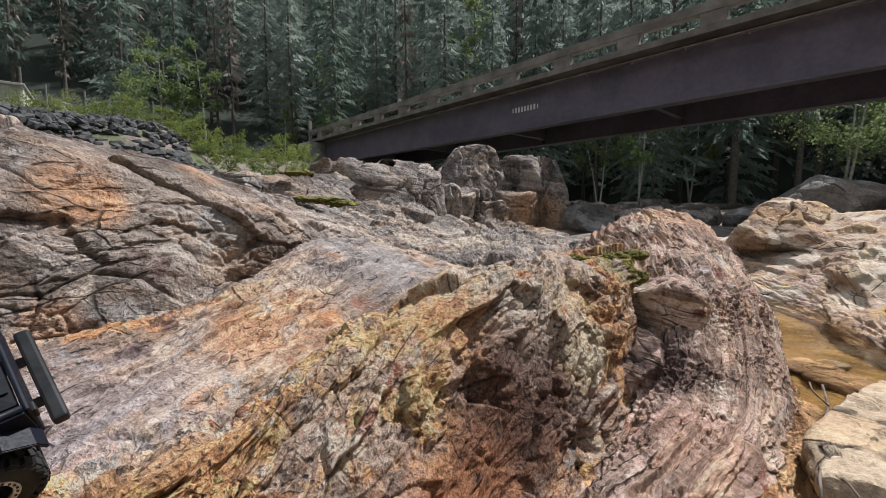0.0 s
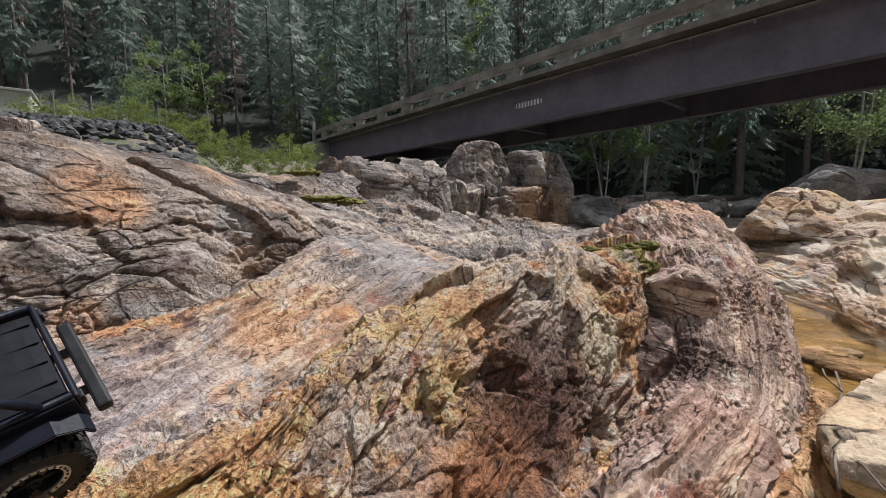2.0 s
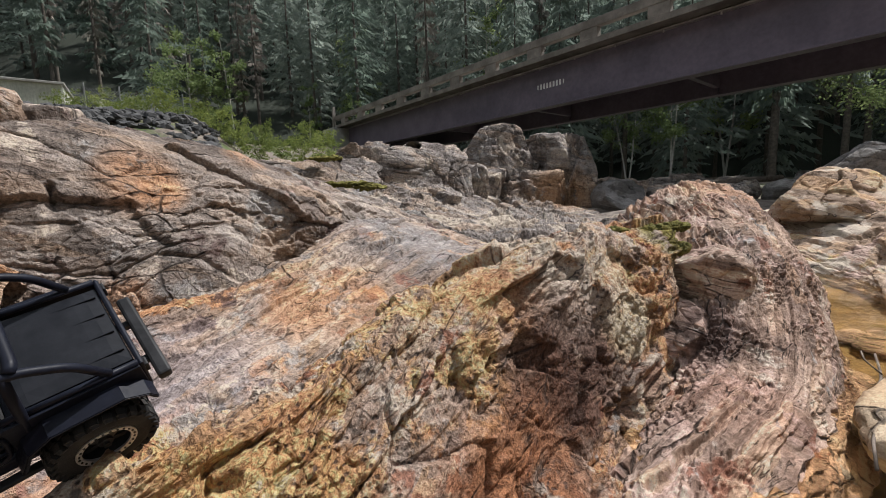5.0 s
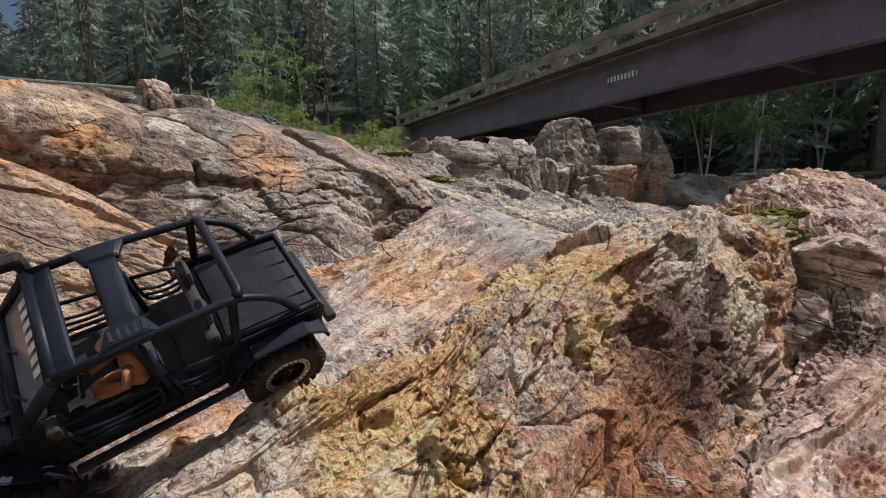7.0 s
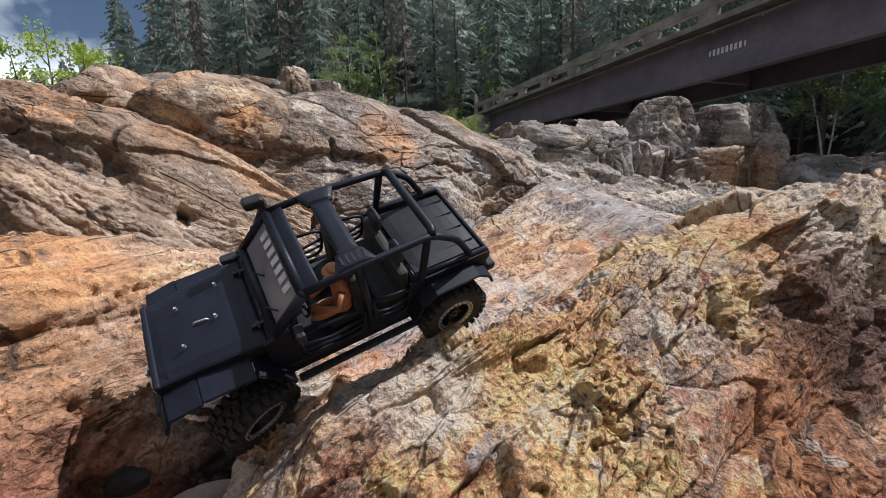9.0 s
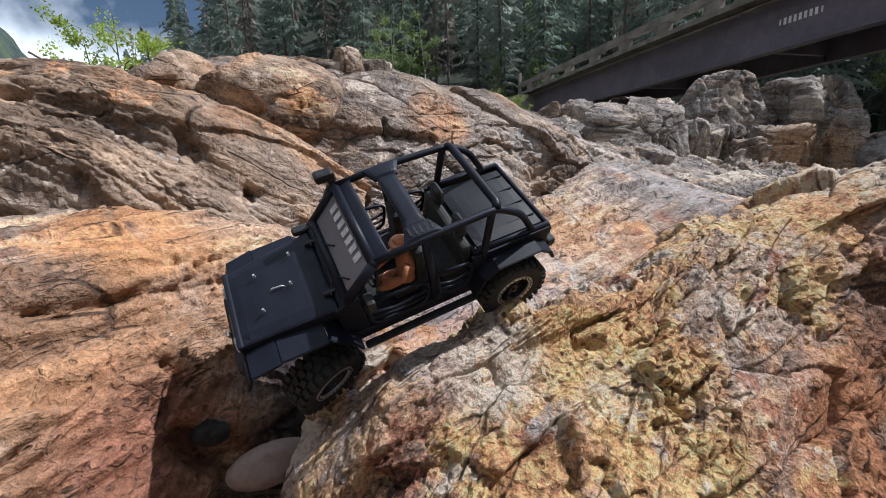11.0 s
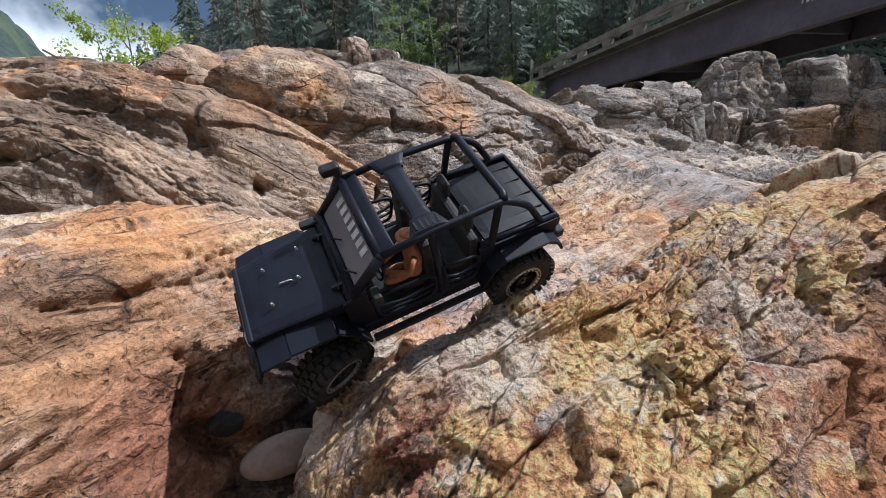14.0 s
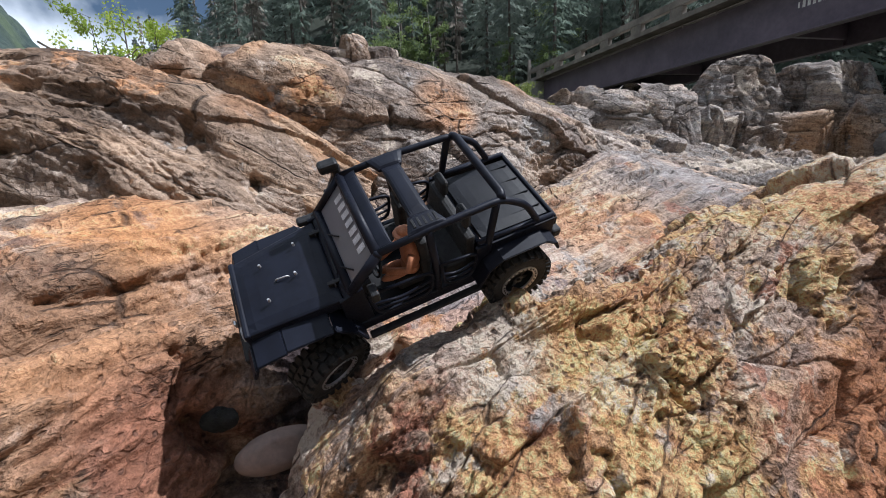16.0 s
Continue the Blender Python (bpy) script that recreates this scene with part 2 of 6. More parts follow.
# ---- meshes ----
def mesh_of(name, verts, faces, material, uv=None, flat=False):
    me = bpy.data.meshes.new(name)
    me.from_pydata(np.asarray(verts).tolist(), [], faces if isinstance(faces, list) else faces.tolist())
    if uv is not None:
        layer = me.uv_layers.new(name="grain")
        idx = np.empty(len(me.loops), dtype=np.int32)
        me.loops.foreach_get("vertex_index", idx)
        layer.data.foreach_set("uv", uv[idx].astype(np.float32).ravel())
    if not flat:
        me.polygons.foreach_set("use_smooth", np.ones(len(me.polygons), dtype=bool))
    me.materials.append(material)
    return me


def part(name, bm, material, parent, label="", smooth_faces=False):
    me = bpy.data.meshes.new(name)
    bm.normal_update()
    bm.to_mesh(me)
    bm.free()
    if smooth_faces:
        me.polygons.foreach_set("use_smooth", np.ones(len(me.polygons), dtype=bool))
    me.materials.append(material)
    ob = new(name, me)
    ob.parent = parent
    if label:
        ob["label"] = label
    return ob


def spline(points, n):
    """n points along a smooth line through the given ones (first axis)."""
    p = np.asarray(points, dtype=float)
    p = np.concatenate([[2 * p[0] - p[1]], p, [2 * p[-1] - p[-2]]])
    x = np.linspace(0, len(p) - 3 - 1e-9, n)
    i = x.astype(int)
    t = (x - i).reshape((-1,) + (1,) * (p.ndim - 1))
    a, b, c, d = p[i], p[i + 1], p[i + 2], p[i + 3]
    return 0.5 * (2 * b + (c - a) * t + (2 * a - 5 * b + 4 * c - d) * t ** 2 + (3 * b - a - 3 * c + d) * t ** 3)


def grid_faces(nu, nv, wrap=False):
    i = np.arange(nu * nv).reshape(nu, nv)
    if wrap:
        i = np.concatenate([i, i[:1]])
    return np.stack([i[:-1, :-1], i[1:, :-1], i[1:, 1:], i[:-1, 1:]], -1).reshape(-1, 4)


def line_distance(p, line):
    """Distance of each point to a bent line, and how far along the line it lies (0 to 1)."""
    best, along = np.full(len(p), 1e9), np.zeros(len(p))
    pts = np.asarray(line, dtype=float)
    for n in range(len(pts) - 1):
        a, ab = pts[n], pts[n + 1] - pts[n]
        t = np.clip(((p - a) @ ab) / (ab @ ab), 0, 1)
        d = np.linalg.norm(p - a - t[:, None] * ab, axis=1)
        m = d < best
        best[m], along[m] = d[m], ((n + t) / (len(pts) - 1))[m]
    return best, along


def rough_sheet(P, lumps, blocks, grain, seed, skew, crack, shard, cuts=()):
    """Displaces a grid of points along its normals: lumps (metres, amount), blocks (metres, amount), grain (amount).
    skew turns the layers against the guide lines; shard is how much longer the blocks are along the layers."""
    nu, nv = P.shape[:2]
    du, dv = np.gradient(P, axis=0), np.gradient(P, axis=1)
    N = np.cross(du, dv)
    N /= np.linalg.norm(N, axis=2)[..., None] + 1e-12
    top = np.unravel_index(np.argmax(P[..., 2] * 1.0), P.shape[:2])
    if N[top][2] < 0:
        N = -N
    q = P.reshape(-1, 3) + seed * 3.7
    lu, lv = np.linalg.norm(du, axis=2), np.linalg.norm(dv, axis=2)
    U = np.cumsum(lu, axis=0)
    U = (U - U[nu // 2:nu // 2 + 1]).ravel()
    V = np.cumsum(lv, axis=1)
    V = (V - V[:, nv // 2:nv // 2 + 1]).ravel()
    size = blocks[0]
    wa, wb = (size * (0.45 * perlin(q / size * 0.30 + 31 * k) + 0.12 * perlin(q / size * 1.3 + 23 * k + 3) + 0.05 * perlin(q / size * 5 + 3 + k)) for k in range(2))
    c, s = math.cos(radians(skew)), math.sin(radians(skew))
    along, across = U * c + V * s, V * c - U * s
    mosaic = np.stack([(along + wa) / shard, across + wb], 1)
    d = lumps[1] * fbm(q / lumps[0], 5, 0.5)
    r1, e1, block = facets(mosaic / size + 50, int(seed * 10))
    r2, e2, _ = facets(mosaic / size * 2.3 + 90, int(seed * 10) + 3)
    r3, e3, _ = facets(mosaic / size * 5.7 + 70, int(seed * 10) + 5)
    r4, e4, _ = facets(mosaic * (1.6, 1) / size * 12 + 30, int(seed * 10) + 8)
    even = np.clip(np.minimum(lu / (lu.mean() * 0.7), 1.6 * lu.mean() / lu), 0, 1).ravel() ** 2
    open_joint = smooth(-0.15, 0.25, perlin(q / size * 0.4 + 12))
    rugged = 0.35 + 1.0 * smooth(-0.3, 0.35, perlin(q / size * 0.5 + 77))
    d += blocks[1] * (1.15 * r1 + rugged * (0.48 * r2 + even * (0.22 * r3 + 0.10 * r4)))
    d -= crack * (np.exp(-e1 * size / 0.005) * open_joint + 0.5 * rugged * np.exp(-e2 * size / 2.3 / 0.0035) + 0.25 * even * rugged * np.exp(-e3 * size / 5.7 / 0.002))
    g = np.stack([(along + wa) * 2.4, (across + 0.6 * wb + 0.02 * perlin(q * 7)) * 19.0, np.full(nu * nv, seed)], 1)
    # thin ledges: each layer rises slowly and breaks off sharply
    course = g[:, 1] * 0.8 + 1.3 * perlin(g * (1, 0.25, 1)) + 0.5 * perlin(g * (2.7, 0.6, 1) + 3)
    part_of = course - np.floor(course)
    ledge = part_of * smooth(1.0, 0.86, part_of) * (0.5 + np.abs(_grad[np.floor(course).astype(np.int64) & 255, 1]))
    layer = 1.5 * ledge + 0.35 * (1 - 2 * np.abs(perlin(g))) + 0.30 * perlin(g * (2.3, 2.1, 1) + 5) + 0.25 * perlin(g * (4.3, 4.7, 1) + 9)
    where = smooth(-0.3, 0.35, perlin(q * 2.2 + 40))
    d += grain * (0.15 + 0.85 * where) * layer * even
    d += grain * 0.5 * fbm(q * 45, 3, 0.65) * rugged
    warp = np.stack([perlin(q * 9 + 61), perlin(q * 9 + 71), perlin(q * 9 + 81)], 1) + 0.4 * np.stack([perlin(q * 31 + 6), perlin(q * 31 + 7), perlin(q * 31 + 8)], 1)
    for width, depth, line in cuts:
        far, t = line_distance(P.reshape(-1, 3) + warp * min(0.022, 0.9 * width), line)
        wide = width * (0.55 + 0.45 * np.sin(np.pi * np.clip(t, 0.02, 0.98))) * (1 + 0.6 * perlin(q * 6 + 19))
        d -= depth * np.exp(-(far / np.maximum(wide, 0.002)) ** 2) * (1 + 0.5 * perlin(q * 8 + 29))
    d = d.reshape(nu, nv)
    e = np.pad(d, 1, mode="edge")
    d = 0.6 * d + 0.10 * (e[:-2, 1:-1] + e[2:, 1:-1] + e[1:-1, :-2] + e[1:-1, 2:])
    Q = P + N * d[..., None]
    return Q, np.stack([along, across], 1), block


def joined_cells(cell, least):
    """Numbers the connected patches of equal cells on a grid, and gives patches under the least size to a neighbour."""
    lab = np.arange(cell.size).reshape(cell.shape)
    for sweep in range(8):
        for c, v in ((cell, lab), (cell.T, lab.T)):
            for i in range(1, len(c)):
                v[i] = np.where(c[i] == c[i - 1], np.minimum(v[i], v[i - 1]), v[i])
            for i in range(len(c) - 2, -1, -1):
                v[i] = np.where(c[i] == c[i + 1], np.minimum(v[i], v[i + 1]), v[i])
    names, lab, count = np.unique(lab, return_inverse=True, return_counts=True)
    lab = lab.reshape(cell.shape)
    lab = np.where(count[lab] < least, -1, lab)
    while (lab < 0).any() and (lab >= 0).any():
        for v in (lab, lab[::-1], lab.T, lab.T[::-1]):
            v[1:] = np.where(v[1:] < 0, v[:-1], v[1:])
    return lab


def outcrop(name, lines, nu, nv, material, label, lumps=(0.35, 0.03), blocks=(0.16, 0.02), grain=0.006, seed=1.0, skew=0.0, crack=0.012, shard=2.4, cuts=()):
    """A mass of bedrock drawn over guide lines that run from its front foot over the crest to its back foot."""
    P = spline([spline(line, nu) for line in lines], nv).transpose(1, 0, 2)
    Q, uv, block = rough_sheet(P, lumps, blocks, grain, seed, skew, crack, shard, cuts)
    N = np.cross(np.gradient(Q, axis=0), np.gradient(Q, axis=1))
    N = (N / (np.linalg.norm(N, axis=2)[..., None] + 1e-12)).reshape(-1, 3)
    verts, faces = Q.reshape(-1, 3), grid_faces(nu, nv)
    # the joints part the mass into blocks; slivers stay with a neighbour
    which = joined_cells(block.reshape(nu, nv)[:-1, :-1], 300).ravel()
    ob = new(name)
    for n in np.unique(which):
        own = faces[which == n]
        used, local = np.unique(own, return_inverse=True)
        me = mesh_of("block", verts[used], local.reshape(own.shape), material, uv[used])
        me.normals_split_custom_set_from_vertices(N[used].tolist())
        new("block", me).parent = ob
    return tagged(ob, label, "rock")


def boulder(name, centre, radii, material, label, turn=0.0, n=70, seed=1.0, cuts=7, rough=0.03, square=0.8, tilt=0.0):
    """A loose or standing block: a rounded box, cut by flat joints, then weathered."""
    a, b = np.meshgrid(np.linspace(0, 2 * np.pi, 2 * n, endpoint=False), np.linspace(0.02, np.pi - 0.02, n), indexing="ij")
    d = np.stack([np.cos(a) * np.sin(b), np.sin(a) * np.sin(b), np.cos(b)], -1)
    p = np.sign(d) * np.abs(d) ** square
    rng = np.random.RandomState(int(seed * 100))
    for k in range(cuts):
        m = rng.normal(size=3)
        m[2] *= 0.7
        m /= np.linalg.norm(m)
        h = rng.uniform(0.66, 0.86)
        over = np.maximum((p * m).sum(-1) - h, 0)
        p = p - over[..., None] * m * 0.97
    p = p * np.asarray(radii) / np.abs(p).max((0, 1))
    R = np.array((Euler((radians(tilt), 0, radians(turn)))).to_matrix())
    p = p @ R.T + np.asarray(centre)
    s = float(np.mean(radii))
    q = p.reshape(-1, 3) + seed * 5.1
    nrm = (d @ R.T).reshape(-1, 3)
    up = q * (1, 1, 0.6) + 0.12 * s * np.stack([perlin(q / s * 2 + 5), perlin(q / s * 2 + 15), perlin(q / s * 2 + 25)], 1)
    r1, e1, _ = facets(up / (0.55 * s), int(seed * 7))
    r2, e2, _ = facets(up * (1, 1, 1.5) / (0.24 * s), int(seed * 9))
    disp = rough * s * (fbm(q / (0.7 * s), 5, 0.55) * 0.6 + r1 * 1.3 + 0.5 * r2 - 1.6 * np.exp(-e1 * 30) - 0.6 * np.exp(-e2 * 20))
    v = p.reshape(-1, 3) + nrm * disp[:, None]
    uv = np.stack([v[:, 0] + v[:, 1], v[:, 2] * 1.3 + 0.3 * v[:, 0]], 1)
    ob = new(name, mesh_of(name, v, grid_faces(2 * n, n, True), material, uv))
    return tagged(ob, label, "rock")

# ---- the rock's materials ----
RIDGE = rock_material("ochre_bedrock", (0.45, 0.335, 0.235), (0.27, 0.18, 0.125),
    stains=((OCHRE, 0.48, 0.26), (ORANGE, 0.40, 0.2), (RUST, 0.34, 0.14), (PALE, 0.34, 0.15), (BLUE, 0.22, 0.12)),
    # near-black spot paints the shade inside the pit
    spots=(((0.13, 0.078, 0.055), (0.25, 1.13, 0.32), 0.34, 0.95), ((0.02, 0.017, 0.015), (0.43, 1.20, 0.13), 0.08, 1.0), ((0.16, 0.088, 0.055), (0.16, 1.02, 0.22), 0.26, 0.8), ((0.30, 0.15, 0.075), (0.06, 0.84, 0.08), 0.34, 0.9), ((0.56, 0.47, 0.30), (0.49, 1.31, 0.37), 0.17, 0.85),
           (PALE, (-0.62, 0.44, 0.33), 0.16, 0.7), (BLUE, (-0.75, 0.42, 0.28), 0.14, 0.7), (PALE, (0.2, 1.4, 0.6), 0.4, 0.6), (ORANGE, (0.0, 1.15, 0.55), 0.22, 0.6), (OCHRE, (-0.35, 0.55, 0.22), 0.25, 0.7), ((0.21, 0.18, 0.05), (0.76, 1.74, 0.60), 0.20, 0.95)), seed=1.0, warm=0.5, streak=0.45)
CURL = rock_material("banded_bedrock", (0.44, 0.33, 0.24), (0.29, 0.205, 0.15),
    stains=((PINK, 0.40, 0.16), (BLUE, 0.16, 0.12), (PALE, 0.24, 0.15), (RUST, 0.18, 0.11)),
    # dark brown spot: a stain, with shade under the lobe put into its colour
    # near-black spot: the pit's inner shade, painted on this rock too
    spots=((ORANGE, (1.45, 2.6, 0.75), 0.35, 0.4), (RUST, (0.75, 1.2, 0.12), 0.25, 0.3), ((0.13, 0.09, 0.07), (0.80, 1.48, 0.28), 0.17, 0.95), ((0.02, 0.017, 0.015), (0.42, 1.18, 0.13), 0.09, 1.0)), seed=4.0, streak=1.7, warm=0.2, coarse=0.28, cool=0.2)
SLAB = rock_material("orange_slab", (0.41, 0.325, 0.24), (0.27, 0.20, 0.145),
    stains=((ORANGE, 0.34, 0.30), (BLUE, 0.26, 0.24), (PALE, 0.18, 0.2), (RUST, 0.24, 0.13), (PURPLE, 0.26, 0.12)),
    # near-black spots: dark wet crevice rock, with its shade put into the colour
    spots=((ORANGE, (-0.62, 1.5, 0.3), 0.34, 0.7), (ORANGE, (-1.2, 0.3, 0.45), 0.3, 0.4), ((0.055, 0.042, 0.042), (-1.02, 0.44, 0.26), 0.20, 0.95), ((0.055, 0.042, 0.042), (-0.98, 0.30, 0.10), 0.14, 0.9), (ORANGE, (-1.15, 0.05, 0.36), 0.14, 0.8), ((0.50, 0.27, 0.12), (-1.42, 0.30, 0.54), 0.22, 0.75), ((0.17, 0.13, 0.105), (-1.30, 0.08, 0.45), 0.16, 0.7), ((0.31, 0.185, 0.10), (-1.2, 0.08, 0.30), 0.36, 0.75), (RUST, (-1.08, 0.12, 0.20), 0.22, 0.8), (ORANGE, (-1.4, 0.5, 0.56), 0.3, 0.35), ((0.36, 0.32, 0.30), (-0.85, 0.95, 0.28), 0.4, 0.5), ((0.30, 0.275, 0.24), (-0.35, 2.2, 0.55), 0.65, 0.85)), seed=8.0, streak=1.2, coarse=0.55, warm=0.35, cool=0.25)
WHALE = rock_material("grey_brown_bedrock", (0.32, 0.27, 0.215), (0.17, 0.138, 0.11),
    stains=((PINK, 0.16, 0.3), (BLUE, 0.28, 0.28), (PALE, 0.28, 0.25), (PURPLE, 0.22, 0.2)),
    spots=((ORANGE, (-1.16, 1.36, 0.87), 0.17, 0.55), (ORANGE, (-1.0, 1.75, 0.97), 0.13, 0.4), (ORANGE, (-1.6, 0.92, 1.02), 0.26, 0.5), (ORANGE, (-1.10, 1.38, 0.84), 0.11, 0.6), (ORANGE, (-1.12, 1.2, 0.5), 0.1, 0.5)), seed=12.0, warm=0.15, coarse=0.6, cool=0.3)
RIB = rock_material("brown_bedrock", (0.37, 0.28, 0.195), (0.22, 0.163, 0.115),
    stains=((ORANGE, 0.16, 0.3), (PALE, 0.20, 0.22), (BLUE, 0.22, 0.2), (PURPLE, 0.20, 0.16)),
    spots=((ORANGE, (-1.52, 0.70, 0.80), 0.13, 0.42), (ORANGE, (-1.40, 0.86, 0.68), 0.12, 0.5), (ORANGE, (-1.78, 0.62, 0.93), 0.2, 0.35), (ORANGE, (-1.72, 0.90, 1.05), 0.16, 0.5), (OCHRE, (-1.36, 0.92, 0.52), 0.12, 0.5)), seed=16.0, warm=0.2, coarse=0.4, streak=1.0, cool=0.25)
FAR = rock_material("grey_bedrock", (0.36, 0.32, 0.27), (0.20, 0.172, 0.143),
    stains=((BLUE, 0.26, 0.6), (PALE, 0.32, 0.5), (PURPLE, 0.12, 0.5)), spots=((ORANGE, (0.0, 5.3, 0.7), 0.35, 0.4), ((0.42, 0.27, 0.15), (2.1, 9.7, 0.6), 1.2, 0.8)), size=2.2, streak=0.6, seed=20.0, warm=0.2, coarse=0.8, cool=0.3)
BANK = rock_material("tan_bedrock", (0.54, 0.415, 0.295), (0.34, 0.25, 0.17),
    stains=((OCHRE, 0.26, 0.5), (PINK, 0.34, 0.4), (PALE, 0.38, 0.4), (PURPLE, 0.12, 0.3)), size=1.5, seed=24.0, warm=0.4, coarse=0.35, cool=0.12, streak=0.6)
# the two small dark spots paint the shade inside holes in the slab
WET_SLAB = rock_material("pale_wet_slab", (0.38, 0.30, 0.20), (0.30, 0.235, 0.155), stains=((PALE, 0.3, 0.3),), spots=(((0.05, 0.04, 0.03), (1.52, 1.22, 0.13), 0.05, 0.9), ((0.05, 0.04, 0.03), (1.60, 1.10, 0.13), 0.04, 0.9)), size=2.0, seed=33.0, warm=0.2, coarse=0.25, cool=0.05, streak=0.3)
GREY = rock_material("grey_boulder", (0.27, 0.25, 0.215), (0.17, 0.155, 0.13), size=2.5, streak=0.3, seed=28.0, warm=0.0, coarse=0.4)
RIPRAP = plain_material("dark_riprap", (0.05, 0.05, 0.054), (0.11, 0.108, 0.105), 6, 0.85, 0.5, 0.02, vary=0.35)
PEBBLE = plain_material("pinkish_pebble", (0.17, 0.118, 0.095), (0.25, 0.18, 0.15), 9, 0.7, 0.2, 0.004)
MOSS = plain_material("moss", (0.12, 0.12, 0.025), (0.28, 0.24, 0.055), 30, 0.95, 0.9, 0.01)

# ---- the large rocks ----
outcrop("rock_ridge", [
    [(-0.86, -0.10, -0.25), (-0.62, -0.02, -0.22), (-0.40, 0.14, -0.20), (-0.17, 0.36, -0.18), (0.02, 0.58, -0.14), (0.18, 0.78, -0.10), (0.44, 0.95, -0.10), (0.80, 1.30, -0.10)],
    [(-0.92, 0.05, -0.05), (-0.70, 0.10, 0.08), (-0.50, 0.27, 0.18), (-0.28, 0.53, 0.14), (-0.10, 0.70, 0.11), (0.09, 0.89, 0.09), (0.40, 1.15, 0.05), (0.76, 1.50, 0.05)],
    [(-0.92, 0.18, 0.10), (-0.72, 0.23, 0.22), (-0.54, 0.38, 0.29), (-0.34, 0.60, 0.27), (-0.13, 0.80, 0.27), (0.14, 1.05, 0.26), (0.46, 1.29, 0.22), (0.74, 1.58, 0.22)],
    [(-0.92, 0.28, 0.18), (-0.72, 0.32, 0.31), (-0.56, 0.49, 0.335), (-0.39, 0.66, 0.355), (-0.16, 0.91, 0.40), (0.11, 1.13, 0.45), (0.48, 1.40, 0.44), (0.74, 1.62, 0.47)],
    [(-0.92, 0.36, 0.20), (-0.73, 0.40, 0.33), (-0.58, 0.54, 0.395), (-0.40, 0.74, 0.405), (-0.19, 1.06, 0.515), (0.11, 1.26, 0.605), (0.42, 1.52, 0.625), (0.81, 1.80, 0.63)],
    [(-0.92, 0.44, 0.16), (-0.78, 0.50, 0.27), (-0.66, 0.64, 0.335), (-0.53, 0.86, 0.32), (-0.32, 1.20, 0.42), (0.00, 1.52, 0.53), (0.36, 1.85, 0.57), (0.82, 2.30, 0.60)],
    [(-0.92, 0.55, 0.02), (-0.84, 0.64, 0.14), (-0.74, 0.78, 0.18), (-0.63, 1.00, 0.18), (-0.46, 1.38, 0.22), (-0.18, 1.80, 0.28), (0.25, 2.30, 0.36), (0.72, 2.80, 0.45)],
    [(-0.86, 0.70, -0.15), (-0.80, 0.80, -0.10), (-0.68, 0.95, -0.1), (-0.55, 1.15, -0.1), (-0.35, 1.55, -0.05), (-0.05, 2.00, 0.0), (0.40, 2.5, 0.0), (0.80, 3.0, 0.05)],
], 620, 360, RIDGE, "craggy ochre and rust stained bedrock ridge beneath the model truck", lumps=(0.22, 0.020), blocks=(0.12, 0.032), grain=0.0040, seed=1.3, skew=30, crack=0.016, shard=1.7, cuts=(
    (0.010, 0.035, [(-0.42, 0.66, 0.37), (-0.48, 0.58, 0.35), (-0.476, 0.54, 0.31)]), (0.020, 0.060, [(-0.478, 0.58, 0.325), (-0.43, 0.60, 0.312)]), (0.010, 0.03, [(-0.304, 0.688, 0.32), (-0.348, 0.584, 0.283), (-0.304, 0.587, 0.226), (-0.247, 0.621, 0.176)]),
    (0.009, 0.03, [(-0.247, 0.621, 0.176), (-0.30, 0.55, 0.14), (-0.328, 0.488, 0.117)]), (0.009, 0.03, [(-0.706, 0.30, 0.32), (-0.688, 0.239, 0.267), (-0.713, 0.214, 0.22)]),
    (0.045, 0.055, [(0.46, 1.26, 0.06), (0.43, 1.24, 0.13), (0.41, 1.24, 0.16)]), (0.014, 0.04, [(-0.05, 0.98, 0.42), (-0.12, 0.86, 0.28), (-0.10, 0.78, 0.16)]), (0.010, 0.03, [(-0.62, 0.47, 0.36), (-0.60, 0.36, 0.24), (-0.52, 0.30, 0.14)])))

